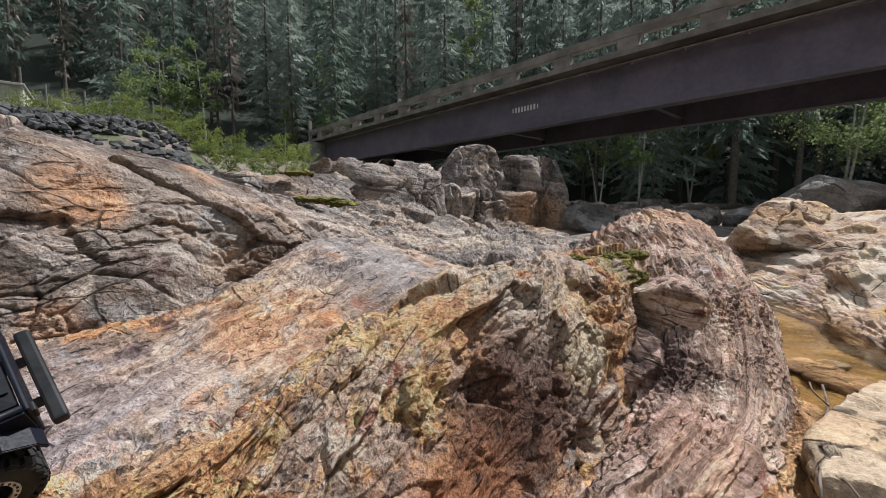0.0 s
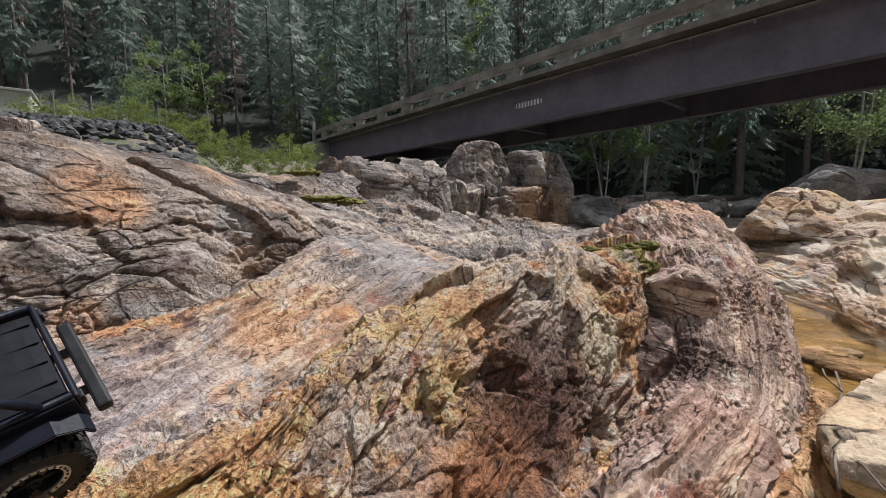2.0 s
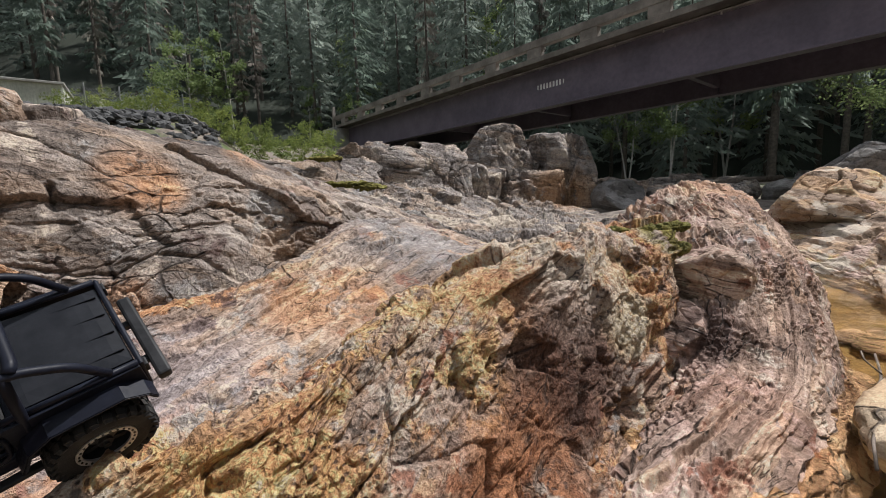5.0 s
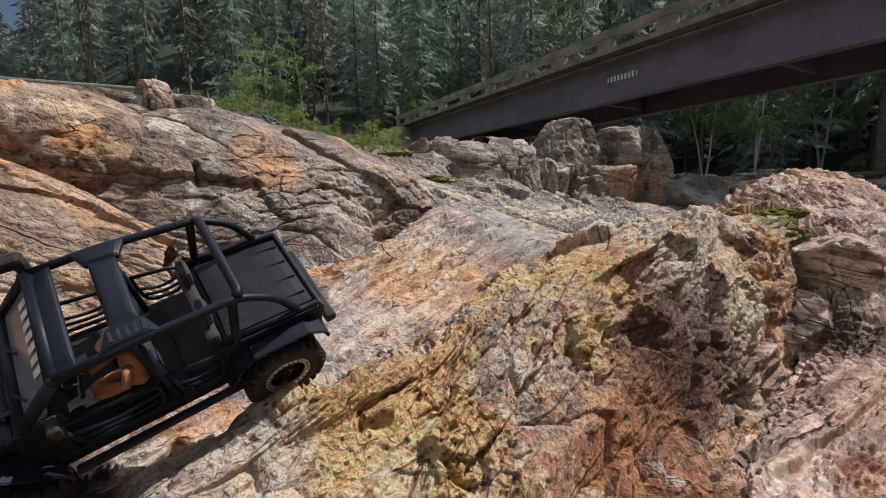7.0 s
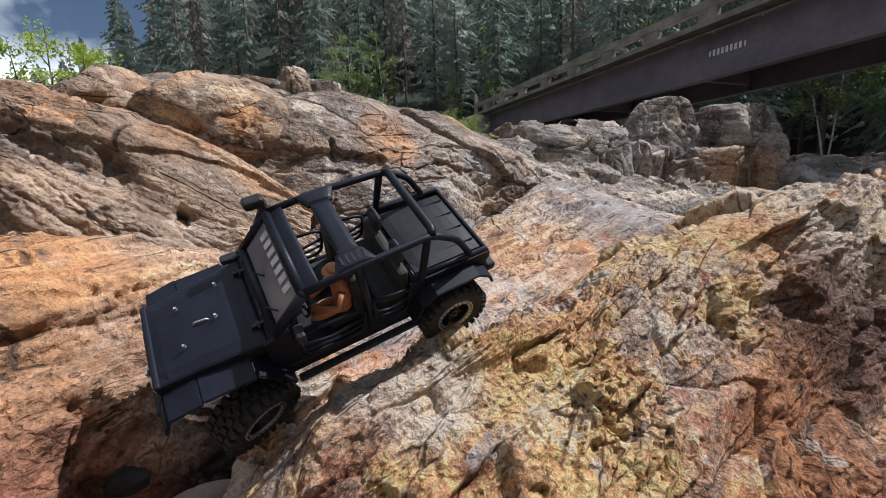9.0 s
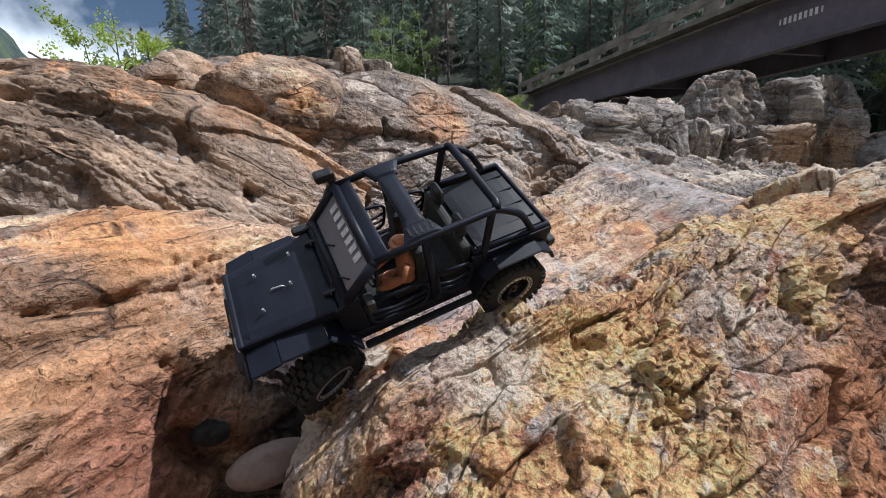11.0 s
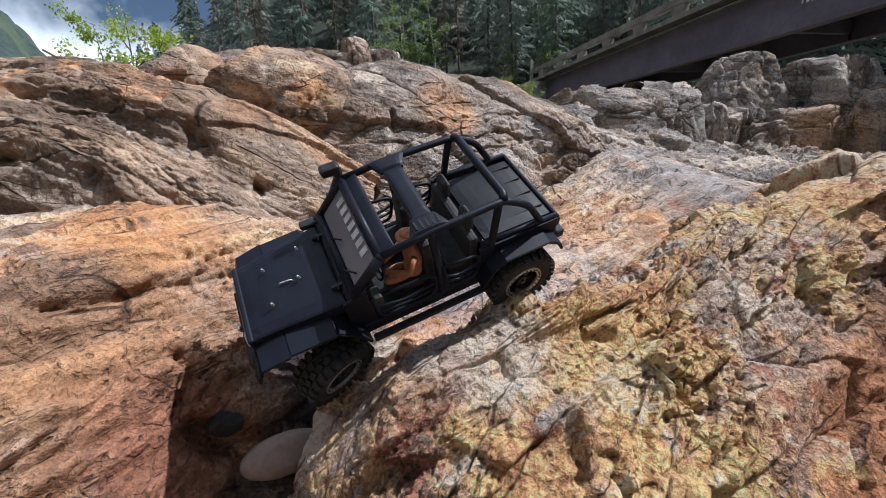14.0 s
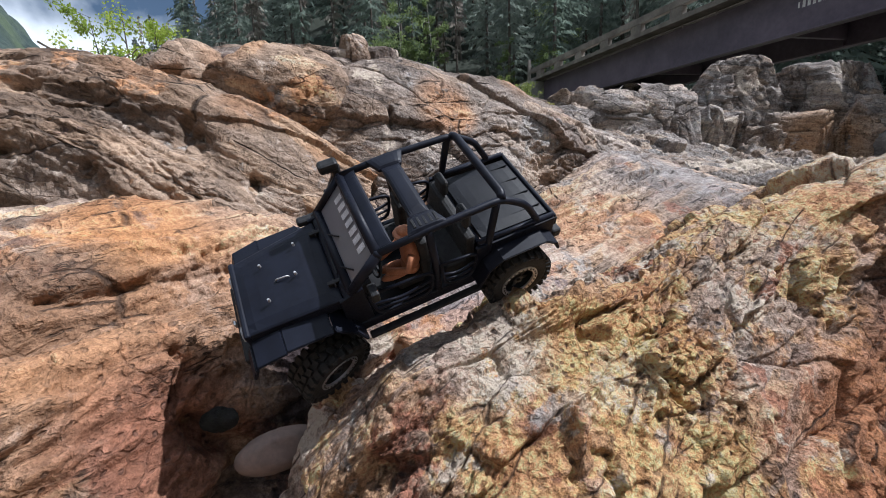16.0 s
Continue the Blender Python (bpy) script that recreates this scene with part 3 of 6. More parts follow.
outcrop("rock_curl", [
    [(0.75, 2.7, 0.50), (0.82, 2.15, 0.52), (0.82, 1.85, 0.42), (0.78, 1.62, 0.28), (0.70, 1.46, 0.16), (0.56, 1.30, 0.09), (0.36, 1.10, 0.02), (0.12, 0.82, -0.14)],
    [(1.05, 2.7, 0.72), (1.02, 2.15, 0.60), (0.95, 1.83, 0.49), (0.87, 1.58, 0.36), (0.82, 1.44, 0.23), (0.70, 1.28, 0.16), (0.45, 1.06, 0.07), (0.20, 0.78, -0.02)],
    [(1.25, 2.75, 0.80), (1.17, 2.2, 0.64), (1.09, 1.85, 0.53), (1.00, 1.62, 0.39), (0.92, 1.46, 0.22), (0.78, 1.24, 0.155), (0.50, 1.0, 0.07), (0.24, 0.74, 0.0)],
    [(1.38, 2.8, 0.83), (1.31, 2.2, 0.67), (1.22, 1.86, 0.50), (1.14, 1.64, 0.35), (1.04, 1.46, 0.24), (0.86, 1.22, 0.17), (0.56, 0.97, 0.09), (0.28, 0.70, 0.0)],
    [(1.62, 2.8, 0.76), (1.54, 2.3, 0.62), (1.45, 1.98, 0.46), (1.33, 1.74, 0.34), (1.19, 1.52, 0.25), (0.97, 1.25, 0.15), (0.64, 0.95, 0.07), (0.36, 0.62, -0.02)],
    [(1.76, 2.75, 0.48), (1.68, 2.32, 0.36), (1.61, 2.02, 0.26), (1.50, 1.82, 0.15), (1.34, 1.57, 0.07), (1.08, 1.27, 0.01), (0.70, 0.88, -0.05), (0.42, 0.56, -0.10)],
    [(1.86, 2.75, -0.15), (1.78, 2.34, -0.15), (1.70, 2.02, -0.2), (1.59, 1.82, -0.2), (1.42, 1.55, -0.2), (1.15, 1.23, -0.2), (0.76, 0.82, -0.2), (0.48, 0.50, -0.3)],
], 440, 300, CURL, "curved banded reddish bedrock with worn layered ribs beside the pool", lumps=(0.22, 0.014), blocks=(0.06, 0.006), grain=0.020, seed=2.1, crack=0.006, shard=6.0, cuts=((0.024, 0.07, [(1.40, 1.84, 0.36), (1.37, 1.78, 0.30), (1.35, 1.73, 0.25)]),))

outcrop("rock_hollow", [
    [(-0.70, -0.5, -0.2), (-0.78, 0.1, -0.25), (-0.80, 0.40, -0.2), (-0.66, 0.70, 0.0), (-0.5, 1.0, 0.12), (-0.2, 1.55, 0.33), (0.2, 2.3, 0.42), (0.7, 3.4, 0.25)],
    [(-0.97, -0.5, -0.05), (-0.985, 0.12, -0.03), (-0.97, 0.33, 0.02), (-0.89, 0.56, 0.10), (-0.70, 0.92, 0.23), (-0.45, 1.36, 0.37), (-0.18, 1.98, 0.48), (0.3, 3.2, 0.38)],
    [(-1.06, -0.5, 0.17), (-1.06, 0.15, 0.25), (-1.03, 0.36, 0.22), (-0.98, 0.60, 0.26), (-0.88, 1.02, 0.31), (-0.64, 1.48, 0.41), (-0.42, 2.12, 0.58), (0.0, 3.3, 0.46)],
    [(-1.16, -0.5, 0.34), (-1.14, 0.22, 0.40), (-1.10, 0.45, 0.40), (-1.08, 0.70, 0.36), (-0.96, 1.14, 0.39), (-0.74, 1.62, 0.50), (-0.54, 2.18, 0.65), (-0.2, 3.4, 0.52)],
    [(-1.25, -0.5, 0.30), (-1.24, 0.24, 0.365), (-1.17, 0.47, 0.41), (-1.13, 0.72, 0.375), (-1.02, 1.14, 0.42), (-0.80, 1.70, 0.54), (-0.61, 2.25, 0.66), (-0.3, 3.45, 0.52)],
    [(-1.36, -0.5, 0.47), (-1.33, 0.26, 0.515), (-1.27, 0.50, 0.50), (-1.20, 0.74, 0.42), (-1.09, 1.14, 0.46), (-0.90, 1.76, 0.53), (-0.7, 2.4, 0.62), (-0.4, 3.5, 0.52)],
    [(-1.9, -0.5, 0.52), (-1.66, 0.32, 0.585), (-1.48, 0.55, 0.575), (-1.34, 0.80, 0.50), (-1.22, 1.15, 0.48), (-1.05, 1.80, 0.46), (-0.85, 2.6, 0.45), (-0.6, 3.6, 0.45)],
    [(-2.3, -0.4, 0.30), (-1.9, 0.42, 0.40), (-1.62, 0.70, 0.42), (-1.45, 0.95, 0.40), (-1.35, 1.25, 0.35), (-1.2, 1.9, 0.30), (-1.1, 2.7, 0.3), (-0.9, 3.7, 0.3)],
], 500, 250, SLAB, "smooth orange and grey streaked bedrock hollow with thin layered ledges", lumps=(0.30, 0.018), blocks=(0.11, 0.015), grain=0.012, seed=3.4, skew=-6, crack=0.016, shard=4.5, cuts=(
    (0.013, 0.028, [(-1.35, 0.0, 0.485), (-1.29, 0.086, 0.456), (-1.278, 0.125, 0.43), (-1.275, 0.186, 0.435), (-1.283, 0.287, 0.456)]),
    (0.014, 0.03, [(-1.111, 0.18, 0.387), (-1.087, 0.195, 0.332), (-1.075, 0.15, 0.272)]), (0.012, 0.03, [(-1.12, 0.45, 0.40), (-1.02, 0.50, 0.30), (-0.95, 0.48, 0.18)]), (0.035, 0.08, [(-0.93, 0.62, 0.20), (-0.95, 0.45, 0.10), (-1.0, 0.24, 0.09), (-1.02, 0.08, 0.06)]), (0.030, 0.07, [(-1.07, 0.18, 0.24), (-1.03, 0.22, 0.16), (-0.98, 0.26, 0.08)]), (0.01, 0.02, [(-1.30, 0.45, 0.50), (-1.20, 0.42, 0.42), (-1.13, 0.36, 0.36)])))

outcrop("rock_whaleback", [
    [(-2.6, 0.55, 0.1), (-1.9, 0.78, 0.25), (-1.42, 0.98, 0.35), (-1.15, 1.12, 0.40), (-0.95, 1.36, 0.40), (-0.72, 1.88, 0.38), (-0.42, 2.5, 0.35), (0.0, 3.2, 0.35)],
    [(-2.5, 0.60, 0.45), (-1.85, 0.82, 0.50), (-1.40, 1.00, 0.54), (-1.16, 1.15, 0.55), (-0.97, 1.38, 0.55), (-0.75, 1.88, 0.50), (-0.48, 2.5, 0.48), (-0.1, 3.2, 0.48)],
    [(-2.4, 0.65, 0.75), (-1.75, 0.86, 0.75), (-1.34, 1.05, 0.72), (-1.14, 1.24, 0.71), (-0.94, 1.50, 0.70), (-0.76, 1.78, 0.68), (-0.58, 2.3, 0.62), (-0.25, 3.1, 0.55)],
    [(-2.3, 0.72, 0.98), (-1.70, 0.92, 0.95), (-1.35, 1.12, 0.90), (-1.16, 1.34, 0.87), (-0.94, 1.60, 0.87), (-0.80, 1.78, 0.82), (-0.66, 2.32, 0.74), (-0.35, 3.1, 0.62)],
    [(-2.25, 0.82, 1.10), (-1.68, 1.00, 1.08), (-1.38, 1.24, 1.065), (-1.22, 1.48, 1.04), (-1.05, 1.72, 0.99), (-0.95, 2.05, 0.91), (-0.78, 2.50, 0.80), (-0.5, 3.2, 0.66)],
    [(-2.25, 1.1, 1.12), (-1.72, 1.25, 1.09), (-1.50, 1.52, 1.085), (-1.38, 1.82, 1.04), (-1.25, 2.15, 0.97), (-1.1, 2.45, 0.90), (-0.95, 2.9, 0.78), (-0.7, 3.5, 0.62)],
    [(-2.3, 1.6, 0.7), (-1.9, 1.8, 0.7), (-1.75, 2.1, 0.7), (-1.65, 2.4, 0.7), (-1.5, 2.7, 0.65), (-1.4, 3.0, 0.6), (-1.2, 3.4, 0.5), (-1.0, 4.0, 0.4)],
], 500, 280, WHALE, "long rounded grey-brown bedrock shoulder with cracks and orange stains", lumps=(0.34, 0.024), blocks=(0.20, 0.022), grain=0.006, seed=4.2, skew=-8, crack=0.022, shard=2.6, cuts=(
    (0.012, 0.05, [(-1.09, 1.607, 0.966), (-0.937, 1.687, 0.817), (-0.82, 1.72, 0.755), (-0.751, 1.862, 0.764)]), (0.012, 0.05, [(-1.274, 1.154, 0.88), (-1.267, 1.133, 0.718), (-1.231, 1.146, 0.635), (-1.182, 1.147, 0.52)]),
    (0.012, 0.05, [(-1.10, 1.427, 0.84), (-1.018, 1.492, 0.75), (-0.854, 1.665, 0.64), (-0.754, 1.912, 0.514)]), (0.009, 0.03, [(-1.25, 1.208, 0.81), (-1.178, 1.348, 0.895), (-1.143, 1.49, 0.942)]),
    (0.03, 0.05, [(-1.12, 1.28, 0.60), (-1.04, 1.36, 0.60)]), (0.010, 0.03, [(-1.5, 1.05, 0.95), (-1.38, 1.10, 0.80), (-1.30, 1.10, 0.70)])))

boulder("rock_tooth", (-1.485, 1.25, 1.05), (0.07, 0.06, 0.155), RIB, "small upright brown tooth of rock on the crest", turn=-25, n=50, seed=5.9, rough=0.05, square=0.95, cuts=7, tilt=8)
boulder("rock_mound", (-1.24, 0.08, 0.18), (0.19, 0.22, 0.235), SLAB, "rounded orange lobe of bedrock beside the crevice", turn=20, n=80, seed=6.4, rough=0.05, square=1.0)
boulder("rock_crest", (-1.98, 0.80, 0.93), (0.26, 0.18, 0.18), RIB, "low brown peak of bedrock on the crest", turn=20, n=50, seed=6.7, rough=0.06, square=0.9)
boulder("rock_hump", (-1.73, 0.97, 0.90), (0.36, 0.20, 0.20), RIB, "rounded orange-brown hump of rock on the crest", turn=25, n=70, seed=6.1, rough=0.05, square=0.9)

outcrop("rock_rib", [
    [(-2.496, 0.029, 0.400), (-1.896, 0.309, 0.420), (-1.616, 0.429, 0.420), (-1.416, 0.549, 0.420), (-1.296, 0.709, 0.420), (-1.166, 0.909, 0.420)],
    [(-2.446, 0.049, 0.860), (-1.876, 0.329, 0.800), (-1.616, 0.459, 0.720), (-1.436, 0.569, 0.640), (-1.306, 0.719, 0.560), (-1.176, 0.919, 0.490)],
    [(-2.425, 0.150, 1.020), (-1.905, 0.410, 0.970), (-1.645, 0.540, 0.900), (-1.485, 0.620, 0.820), (-1.355, 0.740, 0.710), (-1.225, 0.940, 0.560)],
    [(-2.425, 0.310, 1.060), (-1.925, 0.550, 1.000), (-1.685, 0.690, 0.940), (-1.525, 0.770, 0.850), (-1.385, 0.870, 0.740), (-1.255, 1.000, 0.600)],
    [(-2.425, 0.650, 0.900), (-1.925, 0.800, 0.850), (-1.725, 0.900, 0.800), (-1.575, 0.950, 0.700), (-1.425, 1.030, 0.600), (-1.325, 1.100, 0.500)],
], 330, 200, RIB, "slanting brown bedrock rib with an orange weathered crest", lumps=(0.25, 0.012), blocks=(0.20, 0.020), grain=0.008, seed=6.6, crack=0.014, shard=5.0, cuts=(
    (0.028, 0.10, [(-1.967, 0.337, 0.900), (-1.873, 0.390, 0.870), (-1.741, 0.454, 0.832), (-1.634, 0.500, 0.790), (-1.537, 0.559, 0.738), (-1.470, 0.603, 0.677)]),
    (0.04, 0.10, [(-1.565, 0.550, 0.755), (-1.525, 0.560, 0.745)]), (0.036, 0.09, [(-1.425, 0.625, 0.620), (-1.395, 0.650, 0.610)]), (0.010, 0.03, [(-1.395, 0.670, 0.720), (-1.425, 0.640, 0.660), (-1.425, 0.630, 0.580)])))

outcrop("rock_lower_rib", [
    [(-2.425, -0.100, 0.350), (-1.875, 0.190, 0.380), (-1.645, 0.310, 0.400), (-1.505, 0.410, 0.400), (-1.395, 0.530, 0.400), (-1.325, 0.630, 0.400)],
    [(-2.425, -0.080, 0.720), (-1.875, 0.210, 0.700), (-1.645, 0.330, 0.660), (-1.505, 0.430, 0.600), (-1.395, 0.540, 0.520), (-1.325, 0.640, 0.460)],
    [(-2.425, 0.000, 0.870), (-1.895, 0.260, 0.830), (-1.665, 0.380, 0.770), (-1.525, 0.470, 0.700), (-1.415, 0.570, 0.600), (-1.345, 0.670, 0.500)],
    [(-2.475, 0.200, 0.900), (-1.975, 0.400, 0.850), (-1.745, 0.510, 0.780), (-1.595, 0.590, 0.700), (-1.475, 0.680, 0.600), (-1.385, 0.750, 0.500)],
    [(-2.475, 0.400, 0.600), (-2.025, 0.550, 0.600), (-1.825, 0.650, 0.550), (-1.675, 0.730, 0.500), (-1.545, 0.800, 0.450), (-1.425, 0.850, 0.400)],
], 300, 170, RIB, "lower brown bedrock rib with pits and a dark crack behind it", lumps=(0.25, 0.012), blocks=(0.20, 0.018), grain=0.008, seed=7.2, crack=0.014, shard=5.0, cuts=(
    (0.024, 0.07, [(-1.637, 0.350, 0.680), (-1.625, 0.360, 0.660)]), (0.014, 0.04, [(-2.025, 0.150, 0.740), (-1.875, 0.220, 0.735), (-1.785, 0.260, 0.720)])))

outcrop("rock_mid", [
    [(-1.2, 2.7, 0.2), (-0.5, 2.6, 0.25), (0.1, 2.5, 0.28), (0.7, 2.6, 0.3), (1.3, 3.0, 0.25), (2.0, 3.6, 0.1)],
    [(-1.3, 3.2, 0.55), (-0.6, 3.1, 0.48), (0.1, 3.1, 0.42), (0.8, 3.2, 0.40), (1.4, 3.6, 0.35), (2.2, 4.2, 0.2)],
    [(-1.6, 3.9, 0.75), (-0.8, 3.8, 0.58), (0.0, 3.8, 0.46), (0.8, 4.0, 0.42), (1.5, 4.4, 0.36), (2.4, 5.0, 0.25)],
    [(-2.0, 4.7, 0.90), (-1.0, 4.7, 0.60), (-0.2, 4.9, 0.42), (0.7, 5.2, 0.32), (1.6, 5.6, 0.28), (2.6, 5.8, 0.25)],
    [(-2.2, 5.4, 1.00), (-1.1, 5.7, 0.72), (-0.2, 6.2, 0.50), (0.7, 6.9, 0.34), (1.5, 7.4, 0.28), (2.6, 7.4, 0.25)],
    [(-2.6, 6.0, 1.10), (-1.4, 6.4, 1.00), (-0.3, 7.0, 0.82), (0.8, 7.9, 0.42), (1.5, 8.6, 0.35), (2.6, 8.8, 0.3)],
    [(-2.8, 6.8, 0.95), (-1.6, 7.0, 0.98), (-0.4, 7.6, 0.95), (0.8, 8.8, 0.60), (1.6, 9.5, 0.50), (2.8, 9.8, 0.3)],
], 380, 300, FAR, "pale cracked bedrock slabs stepping up behind the ridge", lumps=(0.8, 0.05), blocks=(0.36, 0.11), grain=0.030, seed=8.3, crack=0.05, shard=2.4)

# blocks behind: (centre, radii, turn, seed)
for centre, radii, turn, seed in (((-2.15, 6.4, 0.90), (0.80, 0.5, 0.50), 8, 1.1), ((-0.15, 7.75, 0.72), (0.55, 0.4, 0.58), -15, 2.9),
                                  ((-3.2, 6.6, 0.95), (0.8, 0.6, 0.45), 20, 1.4), ((1.45, 11.0, 1.10), (0.6, 0.6, 0.95), -20, 1.55), ((-0.35, 9.9, 1.05), (0.55, 0.5, 0.62), 18, 2.3), ((0.20, 9.5, 0.85), (0.60, 0.45, 0.50), 10, 2.6),
                                  ((0.95, 9.7, 0.45), (0.55, 0.45, 0.62), 15, 1.8), ((2.65, 10.35, 0.55), (0.50, 0.45, 0.95), -8, 2.2), ((3.65, 11.3, 0.55), (0.6, 0.5, 0.55), 5, 2.4), ((4.5, 11.3, 0.60), (0.7, 0.6, 0.50), 30, 1.6), ((5.9, 11.9, 0.62), (0.9, 0.6, 0.5), 10, 1.7)):
    boulder("rock_block", centre, radii, FAR, "weathered grey bedrock block broken by vertical joints", turn, 60, seed, 6, 0.07, 0.35)
boulder("rock_shelf", (-1.10, 7.05, 0.98), (1.15, 0.5, 0.68), FAR, "broad flat-topped grey bedrock shelf with dark joints", 16, 110, 8.65, 4, 0.055, 0.32)
boulder("rock_peak", (0.55, 10.6, 1.22), (1.18, 0.8, 1.28), FAR, "tall pale grey peak of jointed bedrock", 10, 84, 9.15, 7, 0.05, 0.78)
boulder("rock_cliff", (2.30, 11.1, 0.95), (0.95, 0.8, 1.28), FAR, "rounded grey bedrock cliff behind an orange stained face", -12, 84, 9.75, 6, 0.06, 0.42)
boulder("stained_rock", (1.75, 10.25, 0.30), (0.62, 0.5, 0.98), FAR, "flat orange-brown stained bedrock face split by joints", -6, 84, 9.45, 6, 0.05, 0.30)

outcrop("rock_bank", [
    [(2.05, 0.3, -0.35), (2.25, 1.3, -0.35), (2.3, 2.0, -0.35), (2.48, 2.75, -0.3), (2.68, 3.4, -0.3), (2.4, 4.2, -0.1)],
    [(2.2, 0.3, 0.02), (2.4, 1.3, 0.03), (2.42, 2.0, 0.05), (2.64, 2.75, 0.06), (2.88, 3.38, 0.07), (2.6, 4.4, 0.2)],
    [(2.4, 0.3, 0.25), (2.65, 1.3, 0.27), (2.7, 2.05, 0.24), (2.95, 2.85, 0.24), (3.15, 3.55, 0.26), (2.9, 4.7, 0.35)],
    [(2.7, 0.3, 0.6), (3.0, 1.3, 0.65), (3.4, 2.2, 0.66), (3.7, 3.1, 0.64), (3.8, 4.1, 0.58), (3.7, 5.4, 0.5)],
    [(3.4, 0.3, 0.8), (4.1, 1.3, 0.95), (4.5, 2.3, 1.0), (4.8, 3.4, 0.95), (4.8, 4.6, 0.8), (4.6, 5.9, 0.6)],
    [(5.0, 0.3, 0.5), (5.8, 1.3, 0.6), (6.2, 2.4, 0.7), (6.2, 3.6, 0.7), (6.0, 5.0, 0.6), (5.6, 6.5, 0.4)],
], 260, 200, BANK, "sunlit tan bedrock bank sloping down to the pool", lumps=(0.6, 0.06), blocks=(0.24, 0.04), grain=0.010, seed=10.4, crack=0.025)
boulder("bank_boulder", (3.62, 4.45, 0.60), (0.62, 0.45, 0.30), BANK, "brown weathered boulder on the far bank", 25, 70, 10.9, 8, 0.05)
boulder("grey_boulder", (6.3, 6.9, 0.85), (1.2, 0.8, 0.66), GREY, "large smooth grey boulder in the shade of a tree", 20, 60, 11.2, 6, 0.03, 0.95)
boulder("pale_boulder", (5.2, 6.3, 0.68), (0.45, 0.4, 0.34), BANK, "pale rounded boulder beside the grey one", 0, 40, 11.5, 6, 0.04)
boulder("pool_slab", (1.56, 1.22, 0.04), (0.60, 0.36, 0.09), WET_SLAB, "flat pale wet stone slab lying in the pool", 49, 70, 11.9, 3, 0.025, 0.55)
boulder("rock_lobe", (0.92, 1.72, 0.41), (0.17, 0.15, 0.15), CURL, "rounded grey lobe of bedrock overhanging the bowl", 20, 80, 12.9, 3, 0.05, 0.85)
boulder("rock_wedge", (0.72, 1.58, 0.21), (0.14, 0.12, 0.16), CURL, "brown lump of bedrock filling the back of the bowl", 40, 60, 13.8, 3, 0.06, 0.8)
rng = np.random.RandomState(31)
for n in range(16):
    at = np.array((1.45, 1.75)) + rng.rand() * np.array((1.0, 1.25)) + rng.uniform(-0.28, 0.28) * np.array((0.78, -0.62))
    r = rng.uniform(0.05, 0.13)
    boulder("pool_stone", (*at, -0.17), (r * 1.3, r, r * 0.5), RIB, "rounded stone lying on the floor of the pool", rng.uniform(0, 180), 18, 30 + n * 0.31, 4, 0.03, 0.8)["group"] = "pool stones"
boulder("wedged_pebble", (-0.975, 0.275, 0.135), (0.08, 0.036, 0.04), PEBBLE, "smooth pinkish stone wedged in the crevice", 58, 36, 12.2, 2, 0.012, 1.0)

outcrop("rock_apron", [
    [(-2.5, -0.25, -0.35), (-1.3, -0.42, -0.35), (-0.6, -0.62, -0.4), (0.0, -0.66, -0.4), (0.7, -0.60, -0.4), (1.5, -0.35, -0.4), (2.2, 0.15, -0.4)],
    [(-2.6, -0.42, 0.30), (-1.4, -0.56, 0.18), (-0.6, -0.80, 0.05), (0.0, -0.85, 0.02), (0.8, -0.80, 0.04), (1.6, -0.55, 0.08), (2.4, 0.05, 0.12)],
    [(-2.9, -0.8, 0.52), (-1.7, -1.0, 0.36), (-0.7, -1.3, 0.24), (0.0, -1.4, 0.22), (0.9, -1.3, 0.24), (1.9, -1.0, 0.32), (2.9, -0.2, 0.45)],
    [(-3.6, -1.4, 0.40), (-2.2, -1.8, 0.32), (-0.9, -2.3, 0.25), (0.1, -2.5, 0.22), (1.2, -2.3, 0.25), (2.7, -1.8, 0.35), (4.2, -0.7, 0.5)],
    [(-4.4, -2.1, -0.4), (-2.6, -2.7, -0.4), (-1.0, -3.2, -0.4), (0.2, -3.4, -0.4), (1.6, -3.2, -0.4), (3.5, -2.6, -0.4), (5.4, -1.2, -0.4)],
], 200, 140, SLAB, "weathered orange-grey bedrock apron sloping down to the pool", lumps=(0.4, 0.05), blocks=(0.3, 0.04), grain=0.006, seed=14.2, crack=0.02)

# ---- ground, hill and water ----
def ground_height(x, y):
    r = np.hypot(x, y)
    left = np.degrees(np.arctan2(-x, y))
    side = smooth(0, 14, left) * (1 - smooth(110, 150, left))
    bank = 0.0 + 0.20 * np.maximum(r - 3.2, 0)
    step = 0.2 + 1.7 * smooth(24, 35, left)
    bank = np.minimum(bank, 1.55) + step * smooth(11.5, 16, r) + (2.3 - step) * smooth(15, 27, r)
    flat = 0.2 + 0.035 * np.maximum(r - 4, 0)
    flank = smooth(28, 45, left) * (1 - smooth(108, 135, left))
    near_cut = smooth(3.4 + 1.2 * smooth(0, 25, -left) - 1.6 * flank, 5.2 + 1.2 * smooth(0, 25, -left) - 2.3 * flank, r)
    bank = np.maximum(bank, 0.34 * flank * smooth(1.9, 2.8, r))
    # unseen hill behind and to the right, added to cut the sky's fill
    behind = np.maximum(smooth(104, 120, left), smooth(62, 100, -left))
    hill = np.maximum(r - 34, 0) * 0.62 * (1 - smooth(40, 64, left) * (1 - behind)) + np.maximum(r - 60, 0) * 0.10
    z = -0.36 * (1 - near_cut) + near_cut * (side * bank + (1 - side) * flat) + np.minimum(hill, 90)
    return z


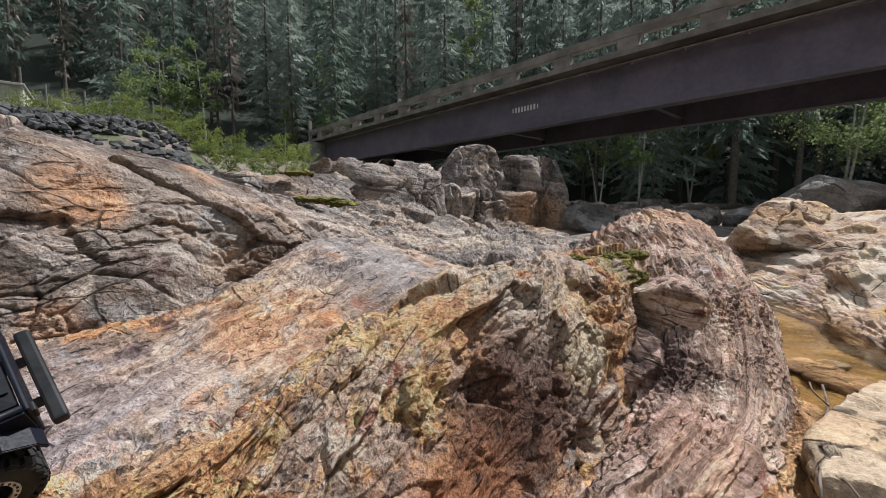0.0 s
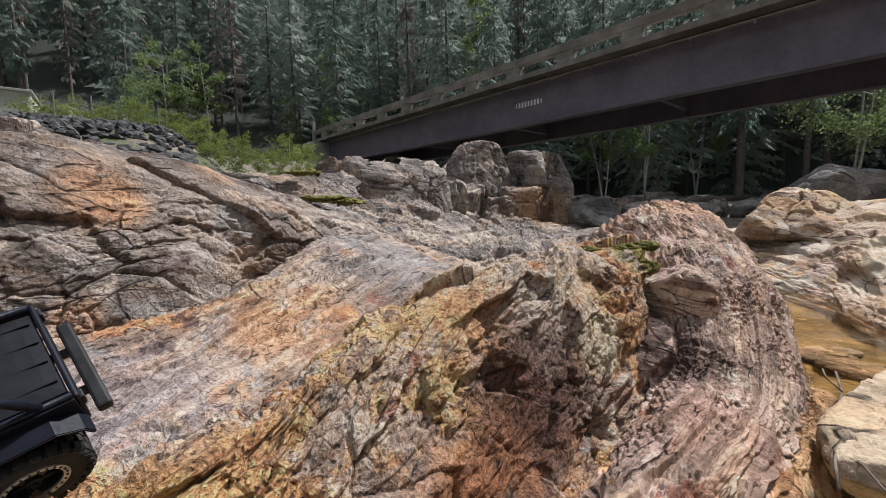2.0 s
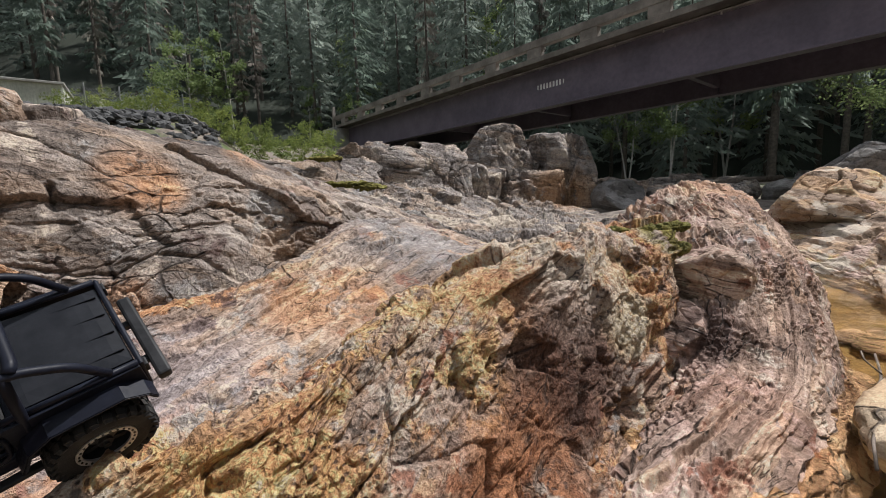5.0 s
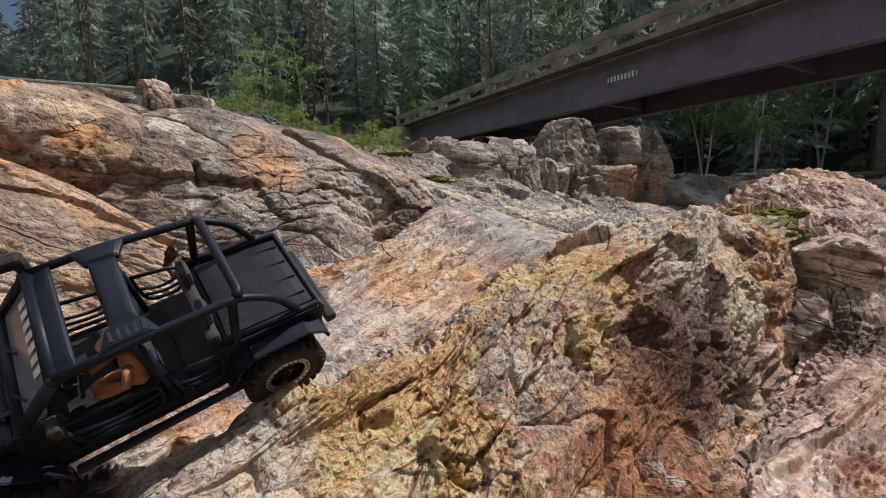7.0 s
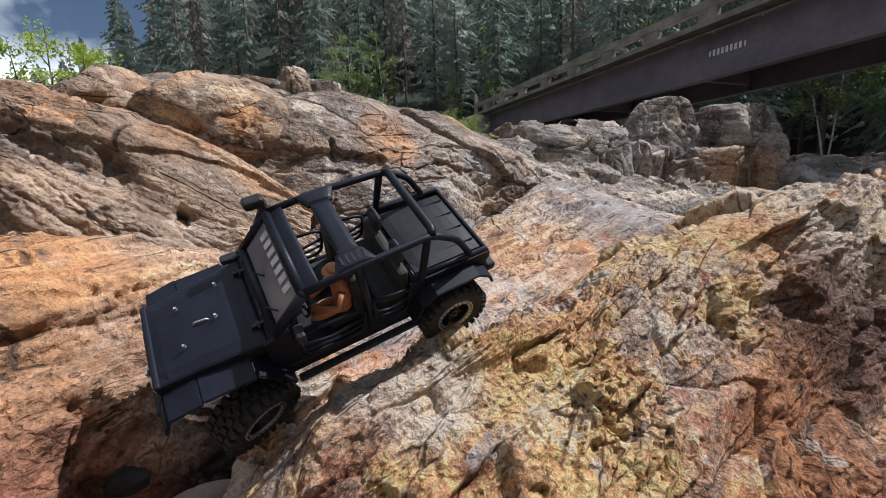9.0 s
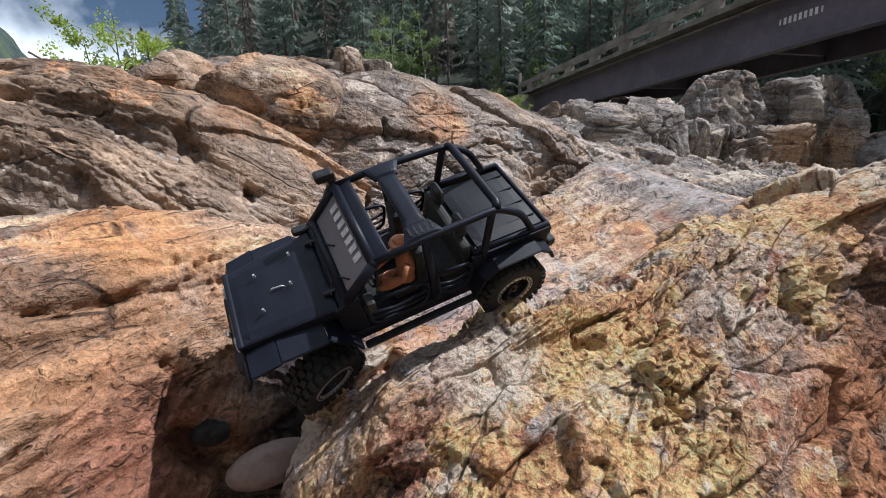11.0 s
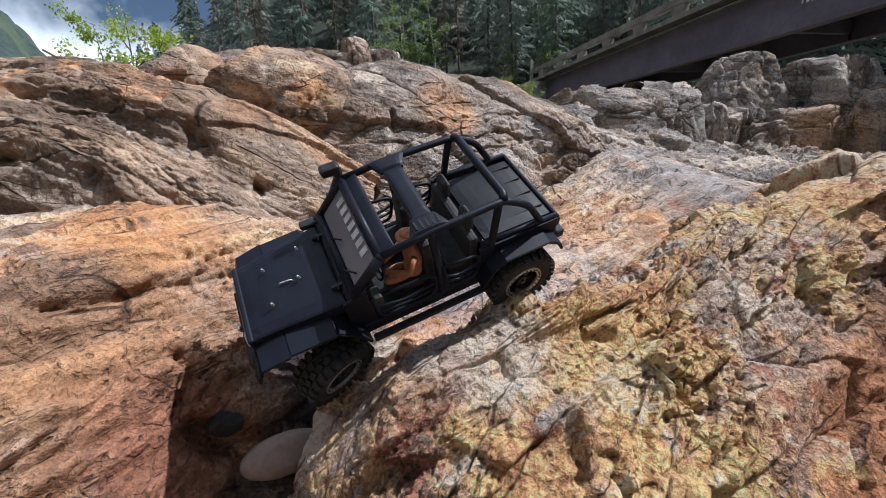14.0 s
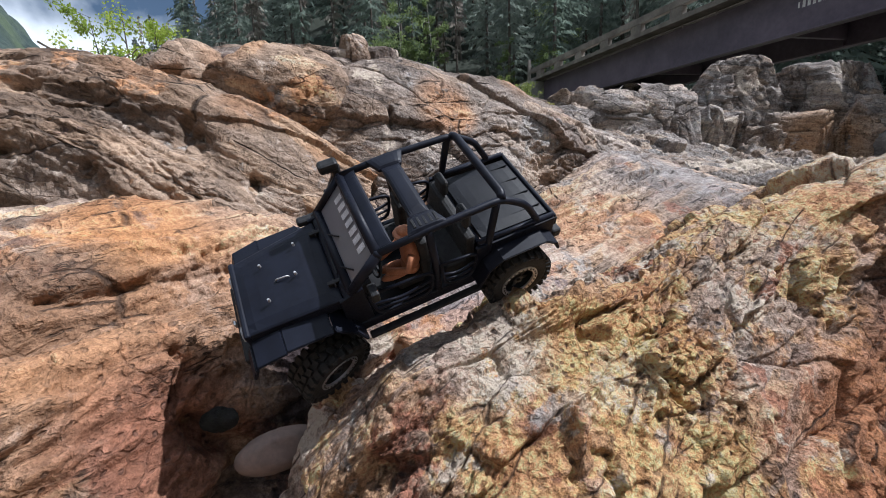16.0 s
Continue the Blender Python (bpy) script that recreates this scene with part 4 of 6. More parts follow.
k = Nodes("ground_cover")
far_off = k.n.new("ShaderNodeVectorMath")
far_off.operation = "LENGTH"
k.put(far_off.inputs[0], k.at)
patchy = k.noise(0.35, 6, 0.6)
grass = k.span(k.noise(0.8, 6, 0.65), 0.44, 0.62)
earth = k.mix(k.span(k.noise(5, 6, 0.7), 0.3, 0.7), (0.10, 0.08, 0.065), (0.24, 0.20, 0.165))
earth = k.mix(k.math("MULTIPLY", grass, k.span(far_off.outputs["Value"], 11, 14)), earth, (0.075, 0.10, 0.03))
# past 26 m the deep shade of dense forest is put into the floor colour
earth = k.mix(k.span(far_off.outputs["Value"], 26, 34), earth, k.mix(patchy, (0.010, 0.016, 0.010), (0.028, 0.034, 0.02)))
ground_mat = k.done(earth, 0.95, k.bump(k.noise(14, 6, 0.7), 0.7, 0.05))
ga, gr = np.meshgrid(np.linspace(0, 2 * np.pi, 220, endpoint=False), np.concatenate([np.linspace(0.05, 5, 26), np.geomspace(5.3, 60, 110), np.geomspace(63, 2600, 60)]), indexing="ij")
gx, gy = np.sin(ga) * gr, np.cos(ga) * gr
gz = ground_height(gx, gy)
gq = np.stack([gx, gy, gz], -1).reshape(-1, 3)
gq[:, 2] += fbm(gq * 0.5, 5) * 0.16 * smooth(5, 9, gr.ravel()) + fbm(gq * 0.05, 4) * 1.2 * smooth(34, 60, gr.ravel())
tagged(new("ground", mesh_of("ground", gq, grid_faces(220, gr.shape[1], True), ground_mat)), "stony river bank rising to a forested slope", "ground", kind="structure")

k = Nodes("forested_mountain")
trees_far = k.noise(0.09, 8, 0.8)
col = k.mix(k.span(trees_far, 0.35, 0.65), (0.025, 0.045, 0.045), (0.06, 0.09, 0.075))
col = k.mix(k.span(k.noise(0.006, 5, 0.6), 0.52, 0.66), col, (0.085, 0.12, 0.065))
mountain_mat = k.done(col, 0.95, k.bump(trees_far, 1.0, 6.0))
mu, mv = np.meshgrid(np.linspace(0, 1, 200), np.linspace(0, 1, 60), indexing="ij")
ma = np.radians(-118 + 78 * mu)
mr = 480 + 520 * mv
mz = -4 + mv ** 0.8 * (470 + 30 * np.sin(mu * 9.0)) * smooth(0, 0.15, mu) * (1 - 0.85 * smooth(0.47, 0.74, mu))
mq = np.stack([np.sin(ma) * mr, np.cos(ma) * mr, mz], -1).reshape(-1, 3)
mq[:, 2] += fbm(mq * 0.012, 5) * 26 * mv.ravel()
tagged(new("mountain", mesh_of("mountain", mq, grid_faces(200, 60), mountain_mat)), "distant green forested mountainside", "mountain", kind="structure")

k = Nodes("pool_water")
k.bsdf.inputs["Transmission Weight"].default_value = 1.0
k.bsdf.inputs["IOR"].default_value = 1.33
water_mat = k.done((0.78, 0.60, 0.34), 0.02, k.bump(k.noise(9, 3, 0.5), 0.12, 0.02))
bm = bmesh.new()
bmesh.ops.create_grid(bm, x_segments=20, y_segments=20, size=1.0)
bmesh.ops.transform(bm, matrix=pose(2.0, 2.0, 0.055) @ Matrix.Diagonal((1.6, 2.4, 1, 1)), verts=bm.verts)
pool = part("water", bm, water_mat, None)
pool.visible_shadow = False
tagged(pool, "still amber pool water between the rocks", "water", kind="structure")
bed_mat = plain_material("pool_bed", (0.12, 0.075, 0.03), (0.27, 0.18, 0.075), 4, 0.9, 0.5, 0.03)
bu, bv = np.meshgrid(np.linspace(0.4, 3.6, 70), np.linspace(-0.4, 4.4, 90), indexing="ij")
bed = np.stack([bu, bv, np.full_like(bu, -0.20)], -1)
bed[..., 2] += fbm(bed.reshape(-1, 3) * 3, 4).reshape(bu.shape) * 0.05
tagged(new("pool_bed", mesh_of("pool_bed", bed.reshape(-1, 3), grid_faces(70, 90), bed_mat)), "rusty stones on the floor of the pool", "ground", kind="structure")

# ---- small things on the rocks ----
HOLE_BLACK = plain_material("dark_hole_black", (0.008, 0.008, 0.007), (0.03, 0.028, 0.02), 60, 0.8, 0.9, 0.006)
for centre, radii, turn, seed in (((0.82, 1.82, 0.625), (0.10, 0.06, 0.03), 30, 3.1), ((0.72, 1.76, 0.625), (0.06, 0.04, 0.025), 10, 3.2), ((0.80, 1.70, 0.55), (0.05, 0.03, 0.04), 40, 3.3), ((0.50, 1.60, 0.635), (0.08, 0.03, 0.015), 25, 3.4),
                                  ((-1.62, 5.32, 0.97), (0.36, 0.14, 0.04), 5, 3.5), ((-2.1, 6.0, 1.36), (0.26, 0.16, 0.05), 0, 3.6), ((-1.3, 5.3, 0.92), (0.22, 0.12, 0.05), 0, 3.7)):
    tagged(boulder("moss_patch", centre, (radii[0], radii[1], radii[2] * 0.65), MOSS, "low cushion of yellow-green moss on the rock", turn, 40, seed, 2, 0.16, 1.0), category="moss", group="moss patches")
# black lump in place of a dark hole, its shade put into the colour
tagged(boulder("dark_hole_lump", (-1.05, 0.215, 0.215), (0.034, 0.022, 0.022), HOLE_BLACK, "black wet mossy lump standing in for a dark hole in the crevice", 30, 36, 3.9, 2, 0.06, 1.0), category="moss")

# ---- the bridge ----
STEEL = plain_material("brown_steel", (0.095, 0.078, 0.108), (0.148, 0.120, 0.160), 0.9, 0.5, 0.15, 0.01)
EDGE = plain_material("pale_steel_edge", (0.20, 0.18, 0.18), (0.36, 0.33, 0.32), 2.0, 0.55, 0.2, 0.01)
TIMBER = plain_material("grey_timber", (0.13, 0.115, 0.10), (0.25, 0.225, 0.20), 1.6, 0.85, 0.5, 0.01, vary=0.15)
CONCRETE = plain_material("grey_concrete", (0.22, 0.215, 0.20), (0.34, 0.33, 0.31), 1.5, 0.9, 0.4, 0.01)
WHITE = plain_material("white_paint", (0.62, 0.62, 0.62), (0.8, 0.8, 0.8), 4, 0.6, 0.1, 0.002)
BRIDGE_AT = Matrix.Translation((-6.92, 25.01, 0)) @ pose(0, 0, 0, 0, 0, -47.5)


def box(bm, x0, x1, y0, y1, z0, z1, bevel=0.0):
    geo = bmesh.ops.create_cube(bm, size=1.0)["verts"]
    bmesh.ops.transform(bm, matrix=Matrix.Translation(((x0 + x1) / 2, (y0 + y1) / 2, (z0 + z1) / 2)) @ Matrix.Diagonal((x1 - x0, y1 - y0, z1 - z0, 1)), verts=geo)
    if bevel:
        edges = list({e for v in geo for e in v.link_edges})
        bmesh.ops.bevel(bm, geom=edges, offset=bevel, segments=2, affect="EDGES", profile=0.5)


def box_part(name, material, parent, x0, x1, y0, y1, z0, z1, bevel=0.0, label=""):
    bm = bmesh.new()
    box(bm, x0, x1, y0, y1, z0, z1, bevel)
    return part(name, bm, material, parent, label)


bridge = new("bridge")
bridge.matrix_world = BRIDGE_AT
tagged(bridge, "dark brown steel girder bridge with a grey timber guard rail", "bridge")
SPAN = 46.0
for side, y in (("near", 0.0), ("far", 3.2)):
    girder = box_part("girder", STEEL, bridge, 0, SPAN, y - 0.012, y + 0.012, 3.58, 4.82)
    # the near top flange is paler than the other steel
    box_part("top_flange", EDGE if side == "near" else STEEL, girder, 0, SPAN, y - 0.17, y + 0.17, 4.82, 4.86, 0.006, "flange along the girder top")
    box_part("bottom_flange", STEEL, girder, 0, SPAN, y - 0.17, y + 0.17, 3.54, 3.58, 0.006)
    for n in range(9):
        box_part("stiffener", STEEL, girder, 2.5 + 5.2 * n, 2.52 + 5.2 * n, y + (0.013 if side == "near" else -0.14), y + (0.14 if side == "near" else -0.013), 3.59, 4.81)
for n in range(9):
    box_part("cross_beam", STEEL, bridge, 2.45 + 5.2 * n, 2.60 + 5.2 * n, 0.15, 3.05, 3.75, 4.15)
box_part("deck", TIMBER, bridge, -1.0, SPAN, -0.55, 3.75, 4.90, 5.06, 0.01, "weathered timber deck edge")
for y in (-0.42, 3.5):
    box_part("curb_rail", TIMBER, bridge, -0.6, SPAN, y - 0.11, y + 0.11, 5.36, 5.60, 0.02)
    for n in range(24):
        x = 0.1 + 1.95 * n
        box_part("rail_block", TIMBER, bridge, x, x + 0.55, y - 0.10, y + 0.10, 5.06, 5.36, 0.015)
for n in range(16):
    box_part("flange_clip", EDGE, bridge, 1.0 + 1.3 * n, 1.05 + 1.3 * n, -0.20, -0.172, 4.74, 4.84, 0.004)
# the maker's mark on the web: light bars the size of its letters
mark = new("sign_lettering")
mark.parent = bridge
mark.matrix_basis = Matrix.Translation((14.3, -0.016, 4.26))
for n in range(9):
    h, w = (0.07, 0.04) if n in (0, 8) else (0.085, 0.07)
    x = (n - 4) * 0.125
    box_part("letter_bar", WHITE, mark, x - w / 2, x + w / 2, -0.003, 0.002, -h, h)
abutment = box_part("bridge_abutment", CONCRETE, None, -1.4, 0.05, -1.0, 4.2, 2.0, 4.85, 0.03)
abutment.matrix_world = BRIDGE_AT
tagged(abutment, "grey concrete abutment under the bridge end", "abutment", kind="structure")
for x in (-0.75,):
    post = box_part("marker_post", TIMBER, None, x, x + 0.16, -0.65, -0.49, 4.3, 6.1, 0.01)
    post.matrix_world = BRIDGE_AT
    tagged(post, "grey timber post beside the bridge end", "post")

# ---- shed and fence on the bank ----
PANEL = plain_material("pale_sheet_metal", (0.42, 0.43, 0.38), (0.52, 0.52, 0.46), 1.2, 0.6, 0.1, 0.005)
shed = new("shed")
shed.matrix_world = Matrix.Translation((-15.2, 15.6, 3.9)) @ pose(0, 0, 0, 0, 0, 38)
tagged(shed, "pale green-grey metal shed on the gravel bank", "shed")
bm = bmesh.new()
for n in range(50):
    box(bm, -5.0 + 0.1 * n, -4.95 + 0.1 * n, -0.02, 0.0, 0.0, 1.45)
box(bm, -5.0, 0.0, 0.0, 2.4, 0.0, 1.45)
part("wall", bm, PANEL, shed)
box_part("roof", CONCRETE, shed, -5.1, 0.1, -0.1, 2.5, 1.45, 1.55, 0.02, "grey corrugated roof")
box_part("end_panel", PANEL, shed, 0.0, 0.03, 0.05, 2.35, 0.05, 1.4, 0.01)
WIRE = plain_material("fence_wire", (0.22, 0.23, 0.23), (0.32, 0.33, 0.33), 5, 0.5, 0.1, 0.002, metal=0.8)
fence = new("fence")
fence.matrix_world = Matrix.Translation((-14.6, 15.9, 3.8)) @ pose(0, 0, 0, 0, 0, 46)
tagged(fence, "grey chain link fence with a small white notice", "fence")
for n in range(4):
    bm = bmesh.new()
    bmesh.ops.create_cone(bm, cap_ends=True, segments=8, radius1=0.03, radius2=0.03, depth=1.7, matrix=Matrix.Translation((1.1 * n, 0, 0.85)))
    part("post", bm, WIRE, fence)
bm = bmesh.new()
for n in range(34):
    for s in (-1, 1):
        x = 0.1 * n
        bmesh.ops.create_cone(bm, segments=4, radius1=0.004, radius2=0.004, depth=2.0, matrix=pose(x, 0, 0.75, 0, s * 40, 0))
part("mesh", bm, WIRE, fence)
box_part("notice", WHITE, fence, 0.35, 0.65, -0.03, -0.02, 0.75, 1.15)


# ---- trees ----
NEEDLE = leaf_material("conifer_needles", (0.21, 0.26, 0.235), (0.33, 0.38, 0.33), 0.6)
DRY = leaf_material("bare_twigs", (0.17, 0.15, 0.13), (0.26, 0.24, 0.21), 0.1)
LEAF = leaf_material("spring_leaves", (0.15, 0.21, 0.08), (0.32, 0.38, 0.17), 0.5)
BUSH = leaf_material("shrub_leaves", (0.12, 0.165, 0.045), (0.27, 0.31, 0.09), 0.5)
SAPLING = leaf_material("sapling_leaves", (0.24, 0.34, 0.05), (0.40, 0.48, 0.09), 0.5)
BARK = plain_material("dark_bark", (0.06, 0.05, 0.04), (0.13, 0.11, 0.09), 8, 0.9, 0.6, 0.02)
PALE_BARK = plain_material("pale_bark", (0.30, 0.29, 0.26), (0.50, 0.48, 0.44), 8, 0.8, 0.4, 0.01)


def trunk_mesh(name, points, radii, material, sides=7):
    """Tapered limbs: lists of points with a radius each, all in one mesh."""
    verts, faces = [], []
    for line, rad in zip(points, radii):
        start = len(verts)
        for p, r in zip(line, rad):
            for s in range(sides):
                a = 2 * math.pi * s / sides
                verts.append((p[0] + r * math.cos(a), p[1] + r * math.sin(a), p[2]))
        for i in range(len(line) - 1):
            for s in range(sides):
                a, b = start + i * sides + s, start + i * sides + (s + 1) % sides
                faces.append((a, b, b + sides, a + sides))
    return mesh_of(name, verts, faces, material)


def conifer(height, spread, seed, needles, bare=0.18, whorls=38, thin=1.0):
    rng = np.random.RandomState(seed)
    tree = new("conifer_tree")
    bend = rng.normal(size=2) * 0.01 * height
    stem = [(bend[0] * t * t, bend[1] * t * t, height * t) for t in np.linspace(0, 1, 9)]
    t_ob = new("trunk", trunk_mesh("trunk", [stem], [[0.0085 * height * (1 - 0.96 * t) for t in np.linspace(0, 1, 9)]], BARK))
    t_ob.parent = tree
    tri = []
    for w in range(whorls):
        f = bare + (1 - bare) * (w + rng.rand() * 0.8) / whorls
        z = f * height
        reach = spread * (1 - f) ** 0.75 * (0.35 + 0.65 * smooth(bare, bare + 0.2, f)) * rng.uniform(0.7, 1.15) + 0.12
        for b in range(7):
            if rng.rand() > 0.95 * thin:
                continue
            az = rng.rand() * 2 * math.pi
            L = reach * rng.uniform(0.55, 1.15)
            out = np.array((math.cos(az), math.sin(az), 0))
            across = np.array((-out[1], out[0], 0))
            droop = rng.uniform(0.1, 0.5)
            for s in np.linspace(0.2, 1.0, 6):
                base = np.array((bend[0] * f * f, bend[1] * f * f, z)) + out * L * s + np.array((0, 0, -droop * L * s * s + 0.1 * L * s))
                for side in (-1, 1):
                    tip = base + out * L * rng.uniform(0.05, 0.3) + across * side * L * rng.uniform(0.1, 0.34) * (1.3 - s) + np.array((0, 0, -rng.uniform(0.02, 0.4) - 0.05 * L))
                    wide = rng.uniform(0.04, 0.11)
                    up = np.array((0, 0, wide * rng.uniform(0.3, 1.5)))
                    tri.append((base - out * wide - up, base + out * wide * 0.5 + up, tip))
    v = np.array(tri).reshape(-1, 3)
    c = new("crown", mesh_of("crown", v, np.arange(len(v)).reshape(-1, 3), needles, flat=True))
    c.parent = tree
    return tree


def leaf_cloud(rng, centres, sizes, count, leaf):
    i = rng.randint(len(centres), size=count)
    d = rng.normal(size=(count, 3))
    d /= np.linalg.norm(d, axis=1)[:, None]
    p = np.asarray(centres)[i] + d * (rng.rand(count, 1) ** 0.45) * np.asarray(sizes)[i][:, None] * (1, 1, 0.85)
    a = rng.normal(size=(count, 3))
    a /= np.linalg.norm(a, axis=1)[:, None]
    b = np.cross(a, rng.normal(size=(count, 3)))
    b /= np.linalg.norm(b, axis=1)[:, None]
    s = leaf * rng.uniform(0.5, 1.2, size=(count, 1))
    return np.stack([p - a * s, p + b * s * 0.55, p + a * s, p - b * s * 0.55], 1).reshape(-1, 3)


def broadleaf(name, height, spread, seed, leaves, bark, count, leaf, low=0.25, stems=1):
    rng = np.random.RandomState(seed)
    tree = new(name)
    lines, radii, ends, sizes = [], [], [], []
    for st in range(stems):
        lean = rng.normal(size=2) * 0.05 * height * (1 if stems == 1 else 2.2)
        stem = [np.array((lean[0] * t + 0.01 * height * math.sin(5 * t + st), lean[1] * t, height * t)) for t in np.linspace(0, 0.97, 10)]
        lines.append(stem)
        radii.append([0.012 * height / stems ** 0.5 * (1 - 0.9 * t) for t in np.linspace(0, 1, 10)])
        for b in range(int(16 / stems) + 2):
            f = low + (0.96 - low) * rng.rand()
            p0 = stem[min(int(f * 10), 9)]
            az, up = rng.rand() * 2 * math.pi, rng.uniform(0.2, 0.8)
            L = spread * (1.15 - 0.7 * abs(f - 0.5) * 2 * 0.8) * rng.uniform(0.5, 1.1)
            limb = [p0 + np.array((math.cos(az) * L * s, math.sin(az) * L * s, L * up * s)) for s in (0, 0.35, 0.7, 1.0)]
            lines.append(limb)
            radii.append([0.004 * height * (1 - 0.8 * s) for s in (0, 0.35, 0.7, 1.0)])
            for s, q in zip((0.5, 0.75, 1.0), (0.24, 0.28, 0.26)):
                ends.append(p0 + (limb[-1] - p0) * s + rng.normal(size=3) * 0.08 * spread)
                sizes.append(spread * q * rng.uniform(0.6, 1.2))
    t_ob = new("trunk", trunk_mesh("trunk", lines, radii, bark, 6))
    t_ob.parent = tree
    v = leaf_cloud(rng, ends, sizes, count, leaf)
    c = new("crown", mesh_of("crown", v, np.arange(len(v)).reshape(-1, 4), leaves, flat=True))
    c.parent = tree
    return tree


def on_ground(x, y, turn=0.0, s=1.0, sink=0.1):
    z = float(ground_height(np.array([x]), np.array([y]))[0])
    return Matrix.Translation((x, y, z - sink)) @ pose(0, 0, 0, 0, 0, turn) @ Matrix.Diagonal((s, s, s, 1))


def place(tree, m):
    tree.matrix_basis = m


def copy_scaled(tree, x, y, turn, s, sink=0.1):
    tree.scale = (s, s, s)
    z = float(ground_height(np.array([x]), np.array([y]))[0])
    return copy_thing(tree, Matrix.Translation((x, y, z - sink)) @ pose(0, 0, 0, 0, 0, turn))


def polar(left, r):
    return -math.sin(radians(left)) * r, math.cos(radians(left)) * r


rng = np.random.RandomState(11)
kinds = [conifer(19, 3.3, 1, NEEDLE, 0.06, 44), conifer(23, 3.6, 2, NEEDLE, 0.16, 46), conifer(16, 3.0, 3, NEEDLE, 0.03, 40), conifer(21, 2.1, 4, NEEDLE, 0.24, 46, 0.85)]
snag = conifer(18, 1.3, 5, DRY, 0.2, 34, 0.45)
for tree in (*kinds, snag):
    tagged(tree, "tall dark green conifer in the dense forest" if tree is not snag else "thin grey leafless tree among the conifers", "tree", "forest trees")
first = {}
spots = []
tries = 0
while len(spots) < 330 and tries < 8000:
    tries += 1
    left = rng.uniform(-58, 74) if tries % 3 else rng.uniform(-45, 2)
    r0 = 27 if left < 3 else 31 + 0.12 * max(left, 0) ** 1.05
    r = r0 + (42 if left > 3 else 26) * rng.rand() ** 1.4
    if left > 64:
        continue
    if left > 52:
        r = rng.uniform(45, 80)
    x, y = polar(left, r)
    if any((x - a) ** 2 + (y - b) ** 2 < (1.9 + 0.02 * r) ** 2 for a, b in spots):
        continue
    spots.append((x, y))
    tree = snag if rng.rand() < (0.28 if left > 25 else 0.06) else kinds[rng.randint(4)]
    s, turn = rng.uniform(0.7, 1.12), rng.uniform(0, 360)
    if left > 52:
        s *= 0.85 - 0.028 * (left - 52)
    if tree not in first:
        first[tree] = (x, y, turn, s)
    else:
        copy_scaled(tree, x, y, turn, s, 0.3)
for tree, (x, y, turn, s) in first.items():
    place(tree, on_ground(x, y, turn, s, 0.3))

# broadleaf trees among and before the conifers: (left, range, height, spread, seed, leaves, leaf, stems)
for left, r, h, w, seed, count, leaf, stems in ((-3.5, 30, 13.0, 1.7, 21, 2600, 0.13, 3), (-24.5, 24, 7.0, 1.5, 22, 2600, 0.11, 2), (-43.0, 18.5, 6.3, 2.5, 23, 9000, 0.075, 2), (-48, 23, 7, 2.8, 24, 5000, 0.08, 1),
                                           (33.5, 34, 8.0, 1.9, 25, 2200, 0.13, 1), (29, 35, 8.5, 1.3, 26, 1800, 0.13, 1), (20.5, 33, 5.0, 0.8, 27, 700, 0.12, 1), (15, 32, 4.2, 1.0, 28, 900, 0.12, 1), (13.8, 36, 9.5, 1.4, 29, 1200, 0.13, 2), (-20, 27, 6.5, 1.6, 30, 2000, 0.12, 2), (-30, 30, 9, 1.8, 34, 1600, 0.13, 2), (-8, 30, 5, 1.2, 35, 900, 0.12, 2), (37, 32, 5, 1.3, 36, 1100, 0.12, 2)):
    tree = broadleaf("broadleaf_tree", h, w, seed, LEAF, PALE_BARK, int(count * 1.7), leaf * 0.72, 0.3, stems)
    place(tree, on_ground(*polar(left, r), 0, 1))
    tagged(tree, "young pale-barked broadleaf tree in fresh spring leaf", "tree", "broadleaf trees")

# shrubs on the bank: (left, range, height)
rng = np.random.RandomState(5)
for left, r, h in ((19.5, 16, 1.25), (21.5, 15.2, 0.95), (18.2, 19, 1.1), (26.5, 14.5, 0.95), (28.5, 15, 0.8), (30.5, 15.5, 0.9), (33, 17, 0.8), (36, 17.5, 1.1), (38.5, 18, 0.9), (23.5, 19, 1.0), (31, 21, 1.0), (41, 18.5, 0.9), (35, 22, 1.3), (39.5, 23, 1.5), (25, 23, 1.2), (33, 25, 1.5), (44, 20, 1.0), (28, 24, 1.2), (21, 24, 1.2)):
    bush = broadleaf("shrub", h, 0.58 * h, 60 + int(left * 2), BUSH, BARK, int(900 + 600 * h), 0.030 + 0.008 * h, 0.12, 4)
    place(bush, on_ground(*polar(left, r), 0, 1, 0.05))
    tagged(bush, "bushy green shrub growing on the stony bank", "shrub", "bank shrubs")
for left, r, h, w in ((69.3, 6.2, 1.45, 0.13), (66.6, 6.6, 1.75, 0.12), (65.4, 6.5, 1.95, 0.12), (64.3, 6.7, 1.6, 0.15), (62.4, 6.4, 1.8, 0.09)):
    bush = broadleaf("sapling", h, 2.2 * w * h, 90 + int(left), SAPLING, BARK, 2400, 0.020, 0.15, 1)
    place(bush, on_ground(*polar(left, r), 0, 1, 0.05))
    tagged(bush, "small bright yellow-green sapling behind the rock crest", "sapling", "crest saplings")

